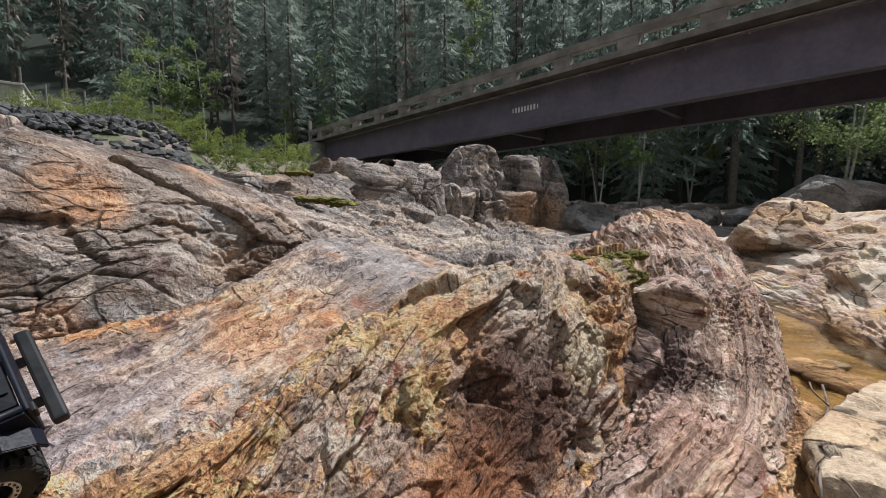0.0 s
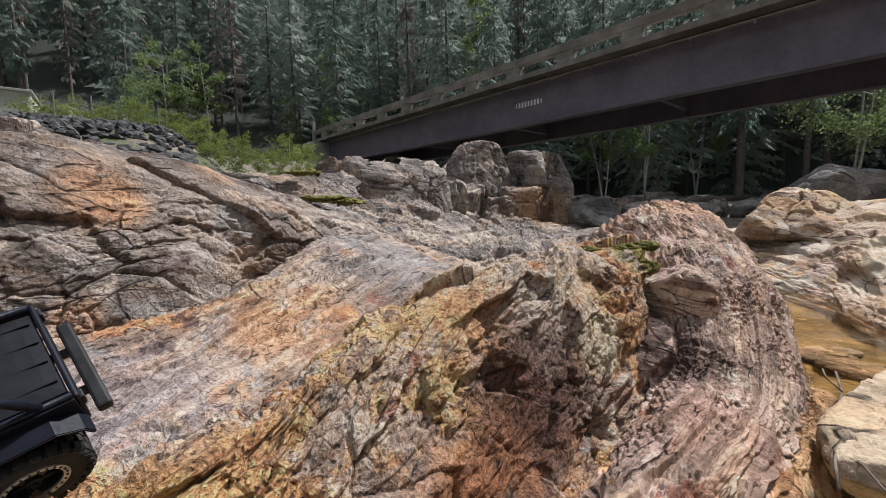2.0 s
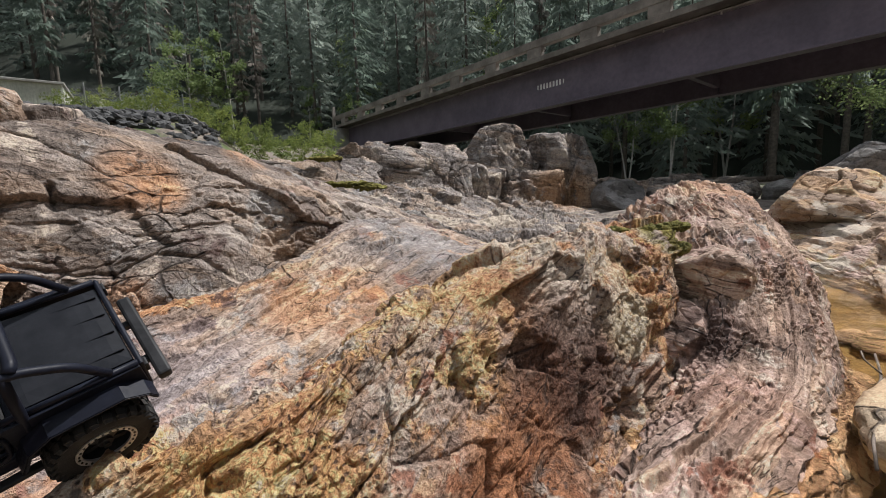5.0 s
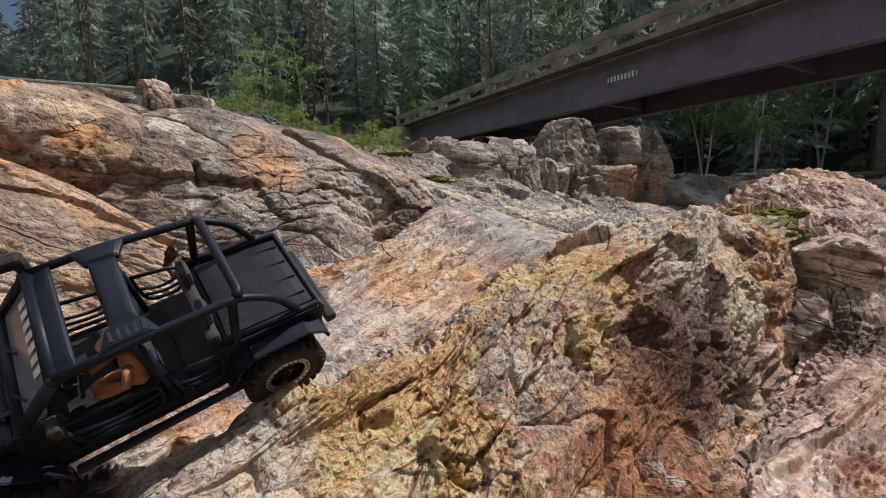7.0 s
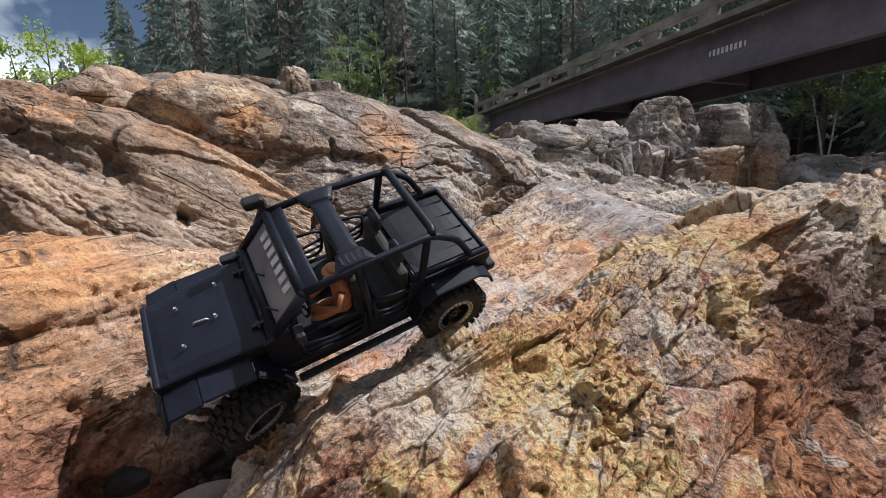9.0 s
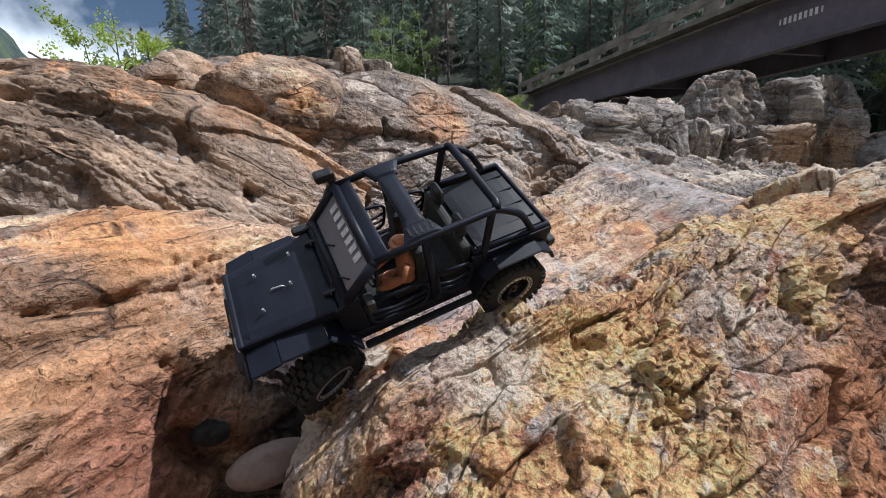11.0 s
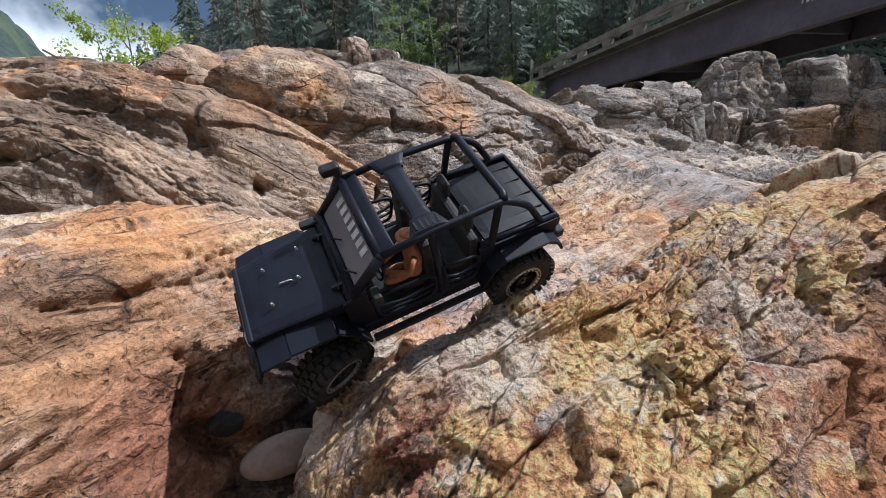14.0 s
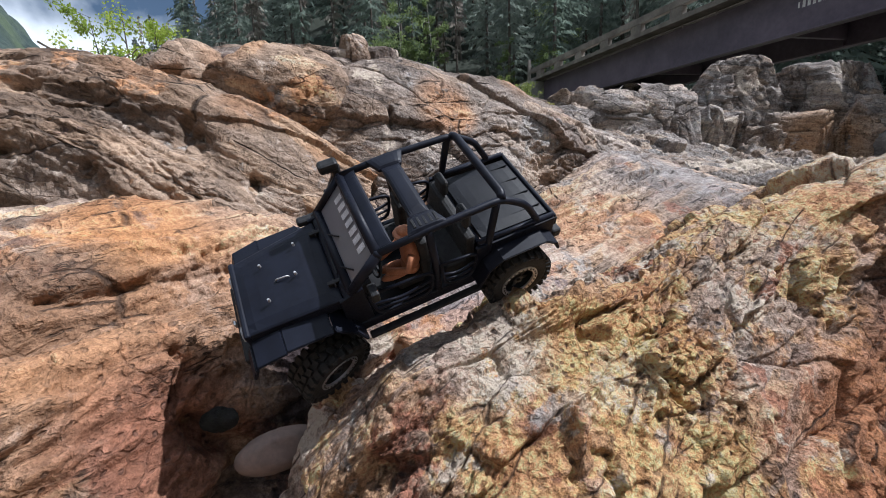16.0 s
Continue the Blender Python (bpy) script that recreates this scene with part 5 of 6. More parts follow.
# ---- the model truck ----
BLACK = plain_material("matte_black_body", (0.005, 0.006, 0.012), (0.008, 0.010, 0.019), 30, 0.5, 0.05, 0.0006)
TRIM = plain_material("black_trim", (0.012, 0.012, 0.013), (0.028, 0.028, 0.03), 40, 0.5, 0.08, 0.0006)
RUBBER = plain_material("tyre_rubber", (0.009, 0.009, 0.009), (0.024, 0.023, 0.022), 60, 0.8, 0.3, 0.0012)
METAL = plain_material("scuffed_silver_metal", (0.50, 0.50, 0.51), (0.70, 0.70, 0.71), 60, 0.5, 0.1, 0.0006, metal=0.9)
GUN = plain_material("dark_wheel_metal", (0.03, 0.03, 0.032), (0.06, 0.06, 0.062), 50, 0.4, 0.1, 0.0006, metal=0.6)
SEAT = plain_material("seat_fabric", (0.014, 0.014, 0.015), (0.03, 0.03, 0.03), 80, 0.85, 0.4, 0.001)
LID = plain_material("grey_bed_cover", (0.008, 0.009, 0.012), (0.014, 0.015, 0.019), 40, 0.5, 0.08, 0.0006)
FIGURE = plain_material("orange_brown_plastic", (0.36, 0.14, 0.07), (0.48, 0.20, 0.10), 60, 0.55, 0.1, 0.0006)
BANNER = plain_material("pale_decal", (0.45, 0.46, 0.50), (0.60, 0.61, 0.66), 50, 0.5, 0.02, 0.0004)
k = Nodes("grey_glass")
# grey base puts the windshield's reflections into its colour
GLASS = k.done((0.26, 0.26, 0.30), 0.12)
k.bsdf.inputs["Specular IOR Level"].default_value = 0.8
LAMP = plain_material("headlight_lens", (0.30, 0.31, 0.33), (0.45, 0.46, 0.48), 60, 0.15, 0.02, 0.0004)

for paint in (BLACK, TRIM, LID):
    paint.node_tree.nodes["Principled BSDF"].inputs["Specular IOR Level"].default_value = 0.2

TRUCK_AT = Matrix.Translation((-0.8042, 0.4829, 0.4147)) @ pose(0, 0, 0, -38.95, 16.12, -133.14) @ Matrix.Diagonal((1.07, 1.07, 1.07, 1))
truck = new("model_truck")
truck.matrix_world = TRUCK_AT
tagged(truck, "matte black model off-road truck tipped nose down in a crevice", "model truck")


def tube(bm, points, r, sides=10):
    """A bent round bar through the points."""
    pts = [Vector(p) for p in points]
    rings = []
    side = None
    for i, p in enumerate(pts):
        d = (pts[min(i + 1, len(pts) - 1)] - pts[max(i - 1, 0)]).normalized()
        if side is None:
            side = d.orthogonal().normalized()
        side = (side - d * side.dot(d)).normalized()
        other = d.cross(side)
        rings.append([bm.verts.new(p + r * (math.cos(a) * side + math.sin(a) * other)) for a in (2 * math.pi * s / sides for s in range(sides))])
    for a, b in zip(rings, rings[1:]):
        for s in range(sides):
            bm.faces.new((a[s], a[(s + 1) % sides], b[(s + 1) % sides], b[s]))
    bm.faces.new(rings[0][::-1])
    bm.faces.new(rings[-1])


def tube_part(name, points, r, parent, material=BLACK, label="", bends=3):
    bm = bmesh.new()
    pts = [Vector(p) for p in points]
    out = [pts[0]]
    for a, b, c in zip(pts, pts[1:], pts[2:]):
        cut = min((b - a).length, (c - b).length, 0.04) * 0.4
        p, q = b + (a - b).normalized() * cut, b + (c - b).normalized() * cut
        out += [p + (b - p) * (2 * t) * (1 - t) + (q - p) * t * t for t in (s / bends for s in range(bends + 1))]
    tube(bm, out + [pts[-1]], r)
    return part(name, bm, material, parent, label, True)


def prism(name, outline, thick, parent, material=BLACK, at=None, bevel=0.002, label=""):
    """A flat plate: an outline in x and z, pulled along y by its thickness."""
    bm = bmesh.new()
    a = [bm.verts.new((x, -thick / 2, z)) for x, z in outline]
    b = [bm.verts.new((x, thick / 2, z)) for x, z in outline]
    n = len(a)
    bm.faces.new(a)
    bm.faces.new(b[::-1])
    for i in range(n):
        bm.faces.new((a[i], b[i], b[(i + 1) % n], a[(i + 1) % n]))
    bmesh.ops.recalc_face_normals(bm, faces=bm.faces)
    if bevel:
        bmesh.ops.bevel(bm, geom=list(bm.edges), offset=bevel, segments=2, affect="EDGES", profile=0.6)
    if at:
        bmesh.ops.transform(bm, matrix=at, verts=bm.verts)
    return part(name, bm, material, parent, label)


def slab(name, corners, thick, parent, material=BLACK, bevel=0.003, label="", rows=1):
    """A slightly domed four-sided plate, corners given round its top, pulled down by its thickness."""
    bm = bmesh.new()
    c = [Vector(p) for p in corners]
    n = 8
    top = [[None] * (n + 1) for _ in range(n + 1)]
    low = [[None] * (n + 1) for _ in range(n + 1)]
    for i in range(n + 1):
        for j in range(n + 1):
            u, v = i / n, j / n
            p = (c[0] * (1 - u) + c[1] * u) * (1 - v) + (c[3] * (1 - u) + c[2] * u) * v
            dome = 0.004 * rows * (1 - (2 * v - 1) ** 4) * (1 - (2 * u - 1) ** 6)
            top[i][j] = bm.verts.new(p + Vector((0, 0, dome)))
            low[i][j] = bm.verts.new(p - Vector((0, 0, thick)))
    for i in range(n):
        for j in range(n):
            bm.faces.new((top[i][j], top[i + 1][j], top[i + 1][j + 1], top[i][j + 1]))
            bm.faces.new((low[i][j], low[i][j + 1], low[i + 1][j + 1], low[i + 1][j]))
    for i in range(n):
        for a, b in (((i, 0), (i + 1, 0)), ((i + 1, n), (i, n)), ((0, i + 1), (0, i)), ((n, i), (n, i + 1))):
            bm.faces.new((top[a[0]][a[1]], low[a[0]][a[1]], low[b[0]][b[1]], top[b[0]][b[1]]))
    bmesh.ops.recalc_face_normals(bm, faces=bm.faces)
    if bevel:
        sharp = [e for e in bm.edges if e.calc_face_angle(0) > 0.9]
        bmesh.ops.bevel(bm, geom=sharp, offset=bevel, segments=2, affect="EDGES", profile=0.6)
    return part(name, bm, material, parent, label)


def revolve(bm, profile, n=48):
    """Turns a profile of (radius, y) round the y axis."""
    rings = [[bm.verts.new((r * math.cos(a), y, r * math.sin(a))) for r, y in profile] for a in (2 * math.pi * s / n for s in range(n))]
    for i in range(n):
        a, b = rings[i], rings[(i + 1) % n]
        for j in range(len(profile) - 1):
            bm.faces.new((a[j], a[j + 1], b[j + 1], b[j]))
    bmesh.ops.recalc_face_normals(bm, faces=bm.faces)


_bolt = bmesh.new()
bmesh.ops.create_cone(_bolt, cap_ends=True, segments=6, radius1=0.0016, radius2=0.0014, depth=0.003)
BOLT = bpy.data.meshes.new("bolt")
_bolt.to_mesh(BOLT)
_bolt.free()
BOLT.materials.append(GUN)


def wheel(parent, m):
    """Off-road wheel, its outer side towards +y."""
    R, W = 0.0615, 0.024
    bm = bmesh.new()
    revolve(bm, [(0.031, W * 0.80), (0.036, W * 0.98), (0.046, W * 1.03), (0.054, W * 0.95), (R - 0.004, W * 0.74), (R - 0.004, 0.0), (R - 0.004, -W * 0.74), (0.054, -W * 0.95), (0.046, -W * 1.03), (0.036, -W * 0.98), (0.031, -W * 0.80)], 56)
    tyre = part("tyre", bm, RUBBER, parent, "chunky black rubber tyre", True)
    tyre.matrix_basis = m
    bm = bmesh.new()
    for s in range(26):
        for y, w, off, sk in ((0.0055, 0.0095, 0.0, 18), (-0.0055, 0.0095, 0.5, -18), (0.0185, 0.0105, 0.45, -8), (-0.0185, 0.0105, 0.95, 8)):
            a = 2 * math.pi * (s + off) / 26
            geo = bmesh.ops.create_cube(bm, size=1.0)["verts"]
            bmesh.ops.transform(bm, matrix=Matrix.Rotation(-a, 4, "Y") @ Matrix.Translation((R - 0.0022, y, 0)) @ Matrix.Rotation(radians(sk), 4, "X") @ Matrix.Diagonal((0.006, w, 0.0095, 1)), verts=geo)
        for side in (-1, 1):
            a = 2 * math.pi * (s + (0.45 if side > 0 else 0.95)) / 26
            geo = bmesh.ops.create_cube(bm, size=1.0)["verts"]
            bmesh.ops.transform(bm, matrix=Matrix.Rotation(-a, 4, "Y") @ Matrix.Translation((0.0555, side * W * 0.95, 0)) @ Matrix.Rotation(side * 0.5, 4, "Z") @ Matrix.Diagonal((0.010, 0.005, 0.0075, 1)), verts=geo)
    part("tread", bm, RUBBER, tyre)
    bm = bmesh.new()
    revolve(bm, [(0.0315, W * 0.82), (0.0315, -W * 0.8), (0.028, -W * 0.8), (0.027, W * 0.3), (0.0285, W * 0.80)], 40)
    for s in range(6):
        geo = bmesh.ops.create_cube(bm, size=1.0)["verts"]
        bmesh.ops.transform(bm, matrix=Matrix.Rotation(2 * math.pi * s / 6, 4, "Y") @ Matrix.Translation((0.017, W * 0.42, 0)) @ Matrix.Rotation(-0.2, 4, "Z") @ Matrix.Diagonal((0.024, 0.005, 0.0085, 1)), verts=geo)
    bmesh.ops.create_cone(bm, cap_ends=True, segments=16, radius1=0.010, radius2=0.0085, depth=0.016, matrix=Matrix.Translation((0, W * 0.45, 0)) @ Matrix.Rotation(-math.pi / 2, 4, "X"))
    bmesh.ops.create_cone(bm, cap_ends=True, segments=32, radius1=0.027, radius2=0.027, depth=0.003, matrix=Matrix.Translation((0, -W * 0.1, 0)) @ Matrix.Rotation(-math.pi / 2, 4, "X"))
    rim = part("rim", bm, GUN, tyre, "dark metal rim with six spokes")
    bm = bmesh.new()
    revolve(bm, [(0.0275, W * 0.84), (0.0345, W * 0.90), (0.0345, W * 1.02), (0.0275, W * 0.98), (0.0275, W * 0.84)], 48)
    part("beadlock_ring", bm, METAL, tyre, "scuffed silver ring")
    for s in range(24):
        a = 2 * math.pi * s / 24
        bolt = new("bolt", BOLT)
        bolt.parent = tyre
        bolt.matrix_basis = Matrix.Rotation(-a, 4, "Y") @ Matrix.Translation((0.031, W * 1.0, 0)) @ Matrix.Rotation(-math.pi / 2, 4, "X")
    bm = bmesh.new()
    bmesh.ops.create_cone(bm, cap_ends=True, segments=6, radius1=0.004, radius2=0.0036, depth=0.007, matrix=Matrix.Translation((0, W * 0.80, 0)) @ Matrix.Rotation(-math.pi / 2, 4, "X"))
    part("hub_nut", bm, GUN, tyre)
    return tyre


FRONT = Matrix.Translation((0.168, 0, 0.050)) @ pose(0, 0, 0, -9, 0, 0)
REAR = Matrix.Translation((-0.165, 0, 0.062)) @ pose(0, 0, 0, 3, 0, 0)
for axle, steer in ((FRONT, 20), (REAR, 0)):
    for side in (1, -1):
        wheel(truck, axle @ Matrix.Translation((0, 0.094 * side, 0)) @ pose(0, 0, 0, 0, 25 * side, (0 if side > 0 else 180) + steer))
for name, axle in (("front_axle", FRONT), ("rear_axle", REAR)):
    bm = bmesh.new()
    tube(bm, [(0, -0.075, 0), (0, 0.075, 0)], 0.009, 12)
    bmesh.ops.create_uvsphere(bm, u_segments=14, v_segments=10, radius=0.018, matrix=Matrix.Translation((0, -0.02, 0)))
    bmesh.ops.transform(bm, matrix=axle, verts=bm.verts)
    part(name, bm, TRIM, truck)
for side in (1, -1):
    box_part("frame_rail", TRIM, truck, -0.22, 0.225, side * 0.036 - 0.006, side * 0.036 + 0.006, 0.078, 0.094, 0.002)
    tube_part("link", [(0.158, side * 0.045, 0.045), (0.03, side * 0.025, 0.07)], 0.0035, truck, METAL, "thin metal suspension link")
    tube_part("link", [(-0.155, side * 0.045, 0.055), (-0.03, side * 0.025, 0.07)], 0.0035, truck, METAL, "thin metal suspension link")
    for x in (0.16, -0.16):
        bm = bmesh.new()
        tube(bm, [(x, side * 0.058, 0.065), (x - 0.012 * (1 if x > 0 else -1), side * 0.044, 0.135)], 0.0045, 10)
        pts = [(x - 0.012 * (1 if x > 0 else -1) * t + 0.0075 * math.cos(t * 50), side * (0.058 - 0.014 * t) + 0.0075 * math.sin(t * 50), 0.068 + 0.062 * t) for t in (n / 60 for n in range(61))]
        tube(bm, pts, 0.0012, 5)
        part("shock_absorber", bm, GUN, truck)
box_part("skid_plate", TRIM, truck, -0.045, 0.045, -0.042, 0.042, 0.064, 0.080, 0.004)
box_part("floor_pan", TRIM, truck, -0.10, 0.125, -0.078, 0.078, 0.092, 0.100, 0.002)

# nose
slab("hood", [(0.250, -0.066, 0.154), (0.250, 0.066, 0.154), (0.112, 0.080, 0.170), (0.112, -0.080, 0.170)], 0.022, truck, BLACK, 0.004, "broad flat matte black hood", 1.3)
slab("cowl", [(0.1115, -0.081, 0.172), (0.1115, 0.081, 0.172), (0.086, 0.083, 0.183), (0.086, -0.083, 0.183)], 0.06, truck, BLACK, 0.003)
bm = bmesh.new()
for n in range(5):
    box(bm, 0.092 + 0.0035 * n, 0.094 + 0.0035 * n, 0.012, 0.040, 0.176, 0.1835 - 0.0012 * n)
part("cowl_vent", bm, TRIM, truck)
for y in (-0.050, 0.050):
    bm = bmesh.new()
    box(bm, 0.106, 0.124, y - 0.003, y + 0.003, 0.170, 0.1775, 0.001)
    box(bm, 0.113, 0.116, y - 0.007, y + 0.007, 0.170, 0.1765, 0.001)
    part("hood_hinge", bm, TRIM, truck)
for x, y in ((0.205, -0.030), (0.16, 0.010), (0.205, 0.034), (0.15, -0.042)):
    bm = bmesh.new()
    bmesh.ops.create_cone(bm, cap_ends=True, segments=10, radius1=0.0022, radius2=0.0016, depth=0.006, matrix=Matrix.Translation((x, y, 0.1665 + (0.25 - x) * 0.11)))
    part("body_pin", bm, METAL, truck, "small silver body pin")
tube_part("body_clip", [(0.190, 0.004, 0.166), (0.188, 0.004, 0.171), (0.172, 0.006, 0.172), (0.170, 0.006, 0.168)], 0.0012, truck, METAL, "bent silver wire clip")
for side in (1, -1):
    prism("nose_side", [(0.250, 0.100), (0.251, 0.152), (0.112, 0.168), (0.100, 0.168), (0.100, 0.095), (0.118, 0.095), (0.128, 0.135), (0.205, 0.135), (0.215, 0.105)], 0.004, truck, BLACK, Matrix.Translation((0, side * 0.071, 0)) @ pose(0, 0, 0, 0, 0, -side * 5.0) @ Matrix.Translation((0, 0, 0)), 0.001)
    bm = bmesh.new()
    arch = [(0.258, 0.112), (0.247, 0.137), (0.205, 0.146), (0.140, 0.147), (0.115, 0.118), (0.102, 0.090)]
    for (x0, z0), (x1, z1) in zip(arch, arch[1:]):
        v = [bm.verts.new((x, y, z)) for x, y, z in ((x0, side * 0.066, z0), (x1, side * 0.070, z1), (x1, side * 0.110, z1 - 0.003), (x0, side * 0.108, z0 - 0.003))]
        bm.faces.new(v)
    bmesh.ops.remove_doubles(bm, verts=bm.verts, dist=0.0005)
    bmesh.ops.solidify(bm, geom=list(bm.faces), thickness=0.005)
    bmesh.ops.bevel(bm, geom=[e for e in bm.edges if e.calc_face_angle(0) > 1.0], offset=0.0012, segments=2, affect="EDGES")
    part("front_fender", bm, BLACK, truck)
    bm = bmesh.new()
    bmesh.ops.create_cone(bm, cap_ends=True, segments=20, radius1=0.0125, radius2=0.0115, depth=0.007, matrix=Matrix.Translation((0.2535, side * 0.046, 0.134)) @ Matrix.Rotation(math.pi / 2, 4, "Y"))
    part("headlight", bm, LAMP, truck, "round clear headlight")
bm = bmesh.new()
box(bm, 0.243, 0.252, -0.068, 0.068, 0.108, 0.157, 0.003)
grille = part("grille", bm, BLACK, truck)
for n in range(7):
    box_part("grille_slot", TRIM, grille, 0.2515, 0.2535, -0.030 + 0.0093 * n, -0.0255 + 0.0093 * n, 0.118, 0.150, 0.001)
bm = bmesh.new()
box(bm, 0.256, 0.272, -0.070, 0.070, 0.086, 0.102, 0.004)
box(bm, 0.22, 0.262, -0.04, -0.03, 0.09, 0.1, 0.001)
box(bm, 0.22, 0.262, 0.03, 0.04, 0.09, 0.1, 0.001)
bumper = part("front_bumper", bm, TRIM, truck)
bm = bmesh.new()
bmesh.ops.create_cone(bm, cap_ends=True, segments=16, radius1=0.008, radius2=0.008, depth=0.05, matrix=Matrix.Translation((0.258, 0, 0.108)) @ Matrix.Rotation(math.pi / 2, 4, "X"))
part("winch", bm, GUN, bumper)

# windshield
ws = lambda y, t, lift=0.0: Vector((0.098 - 0.047 * t + lift * 0.75, y, 0.184 + 0.054 * t + lift * 0.66))
bm = bmesh.new()
v = [bm.verts.new(ws(y, t)) for y, t in ((-0.076, 0.05), (0.076, 0.05), (0.074, 0.95), (-0.074, 0.95))]
bm.faces.new(v)
bmesh.ops.solidify(bm, geom=list(bm.faces), thickness=0.002)
screen = part("windshield", bm, GLASS, truck, "grey windshield with a pale banner")
for name, pts in (("windshield_frame", [ws(-0.081, 0), ws(-0.080, 1), ws(0.080, 1), ws(0.081, 0), ws(-0.081, 0)]),):
    bm = bmesh.new()
    for a, b in zip(pts, pts[1:]):
        tube(bm, [a, b], 0.0072, 8)
    for p in pts:
        bmesh.ops.create_uvsphere(bm, u_segments=8, v_segments=6, radius=0.0073, matrix=Matrix.Translation(p))
    part(name, bm, BLACK, screen, "", True)
for n in range(7):
    y = -0.058 + 0.0168 * n
    bm = bmesh.new()
    bm.faces.new([bm.verts.new(ws(y + dy, t, 0.0015)) for dy, t in ((0.0, 0.60), (0.010, 0.60), (0.0115, 0.84), (0.0015, 0.84))])
    part("banner_bar", bm, BANNER, screen, "pale lettering-sized bar")
for y in (-0.03, 0.035):
    tube_part("wiper", [ws(y, 0.0, 0.004), ws(y + 0.028, 0.32, 0.003)], 0.0012, screen, TRIM)
plate = slab("header_panel", [ws(-0.083, 1.0), ws(0.083, 1.0), Vector((0.028, 0.081, 0.246)), Vector((0.028, -0.081, 0.246))], 0.004, truck, BLACK, 0.001)

# cage and roof
Z = 0.247
for side in (1, -1):
    tube_part("roof_rail", [(0.050, side * 0.080, 0.240), (-0.02, side * 0.080, Z), (-0.135, side * 0.077, Z), (-0.178, side * 0.079, 0.218), (-0.205, side * 0.080, 0.170)], 0.0055, truck)
    tube_part("pillar", [(-0.022, side * 0.080, Z), (-0.028, side * 0.083, 0.168), (-0.030, side * 0.083, 0.095)], 0.0062, truck)
    tube_part("rear_pillar", [(-0.128, side * 0.077, Z), (-0.118, side * 0.082, 0.168), (-0.112, side * 0.083, 0.10)], 0.0058, truck)
    slab("roof_gusset", [(-0.004, side * 0.052, Z + 0.005), (0.008, side * 0.081, Z + 0.004), (-0.052, side * 0.081, Z + 0.005), (-0.040, side * 0.052, Z + 0.005)], 0.006, truck, BLACK, 0.0015)
tube_part("rear_hoop", [(-0.135, -0.077, Z), (-0.139, -0.068, Z + 0.003), (-0.139, 0.068, Z + 0.003), (-0.135, 0.077, Z)], 0.0065, truck)
slab("roof_bar", [(-0.0075, -0.053, Z + 0.005), (-0.0075, 0.053, Z + 0.005), (-0.0365, 0.053, Z + 0.005), (-0.0365, -0.053, Z + 0.005)], 0.007, truck, BLACK, 0.0015)
bm = bmesh.new()
for n in range(5):
    box(bm, -0.040 + 0.008 * n, -0.0365 + 0.008 * n, 0.060, 0.075, Z + 0.006, Z + 0.009, 0.0005)
part("roof_slats", bm, TRIM, truck)

# tub, sills and bed
for side in (1, -1):
    box_part("sill", BLACK, truck, -0.115, 0.105, side * 0.082 - 0.006, side * 0.082 + 0.006, 0.078, 0.100, 0.003)
    prism("rock_slider", [(0.095, 0.070), (0.095, 0.078), (-0.105, 0.078), (-0.105, 0.070)], 0.012, truck, TRIM, Matrix.Translation((0, side * 0.098, 0)), 0.003)
    prism("quarter_panel", [(-0.095, 0.085), (-0.095, 0.166), (-0.236, 0.164), (-0.238, 0.120), (-0.222, 0.118), (-0.205, 0.137), (-0.130, 0.137), (-0.112, 0.085)], 0.006, truck, BLACK, Matrix.Translation((0, side * 0.084, 0)), 0.0015)
    prism("cowl_side", [(0.118, 0.085), (0.118, 0.172), (0.083, 0.184), (0.078, 0.085)], 0.006, truck, BLACK, Matrix.Translation((0, side * 0.082, 0)), 0.0015)
    bm = bmesh.new()
    arch = [(-0.092, 0.098), (-0.108, 0.132), (-0.130, 0.147), (-0.205, 0.147), (-0.228, 0.130), (-0.236, 0.112)]
    for (x0, z0), (x1, z1) in zip(arch, arch[1:]):
        bm.faces.new([bm.verts.new(p) for p in ((x0, side * 0.086, z0), (x1, side * 0.086, z1), (x1, side * 0.112, z1 - 0.003), (x0, side * 0.112, z0 - 0.003))])
    bmesh.ops.remove_doubles(bm, verts=bm.verts, dist=0.0005)
    bmesh.ops.solidify(bm, geom=list(bm.faces), thickness=0.005)
    bmesh.ops.bevel(bm, geom=[e for e in bm.edges if e.calc_face_angle(0) > 1.0], offset=0.0012, segments=2, affect="EDGES")
    part("rear_fender", bm, BLACK, truck)
    # tube doors
    y = side * 0.088
    for name, x0, x1 in (("front_door", 0.078, -0.022), ("rear_door", -0.034, -0.096)):
        d = tube_part(name, [(x0, y, 0.168), (x0 - 0.006, y, 0.108), (x1 + 0.008, y, 0.106), (x1, y, 0.160), (x0, y, 0.168)], 0.0028, truck)
        tube_part("door_bar", [(x0 - 0.002, y, 0.140), ((x0 + x1) / 2, y, 0.128), (x1 + 0.003, y, 0.140)], 0.0025, d)
        tube_part("door_bar", [(x0 - 0.004, y, 0.124), ((x0 + x1) / 2, y, 0.117), (x1 + 0.006, y, 0.124)], 0.0025, d)
    bm = bmesh.new()
    box(bm, 0.066, 0.078, side * 0.100 - 0.011, side * 0.100 + 0.011, 0.178, 0.198, 0.003)
    tube(bm, [(0.078, side * 0.085, 0.172), (0.074, side * 0.098, 0.182)], 0.0022, 6)
    part("side_mirror", bm, TRIM, truck)
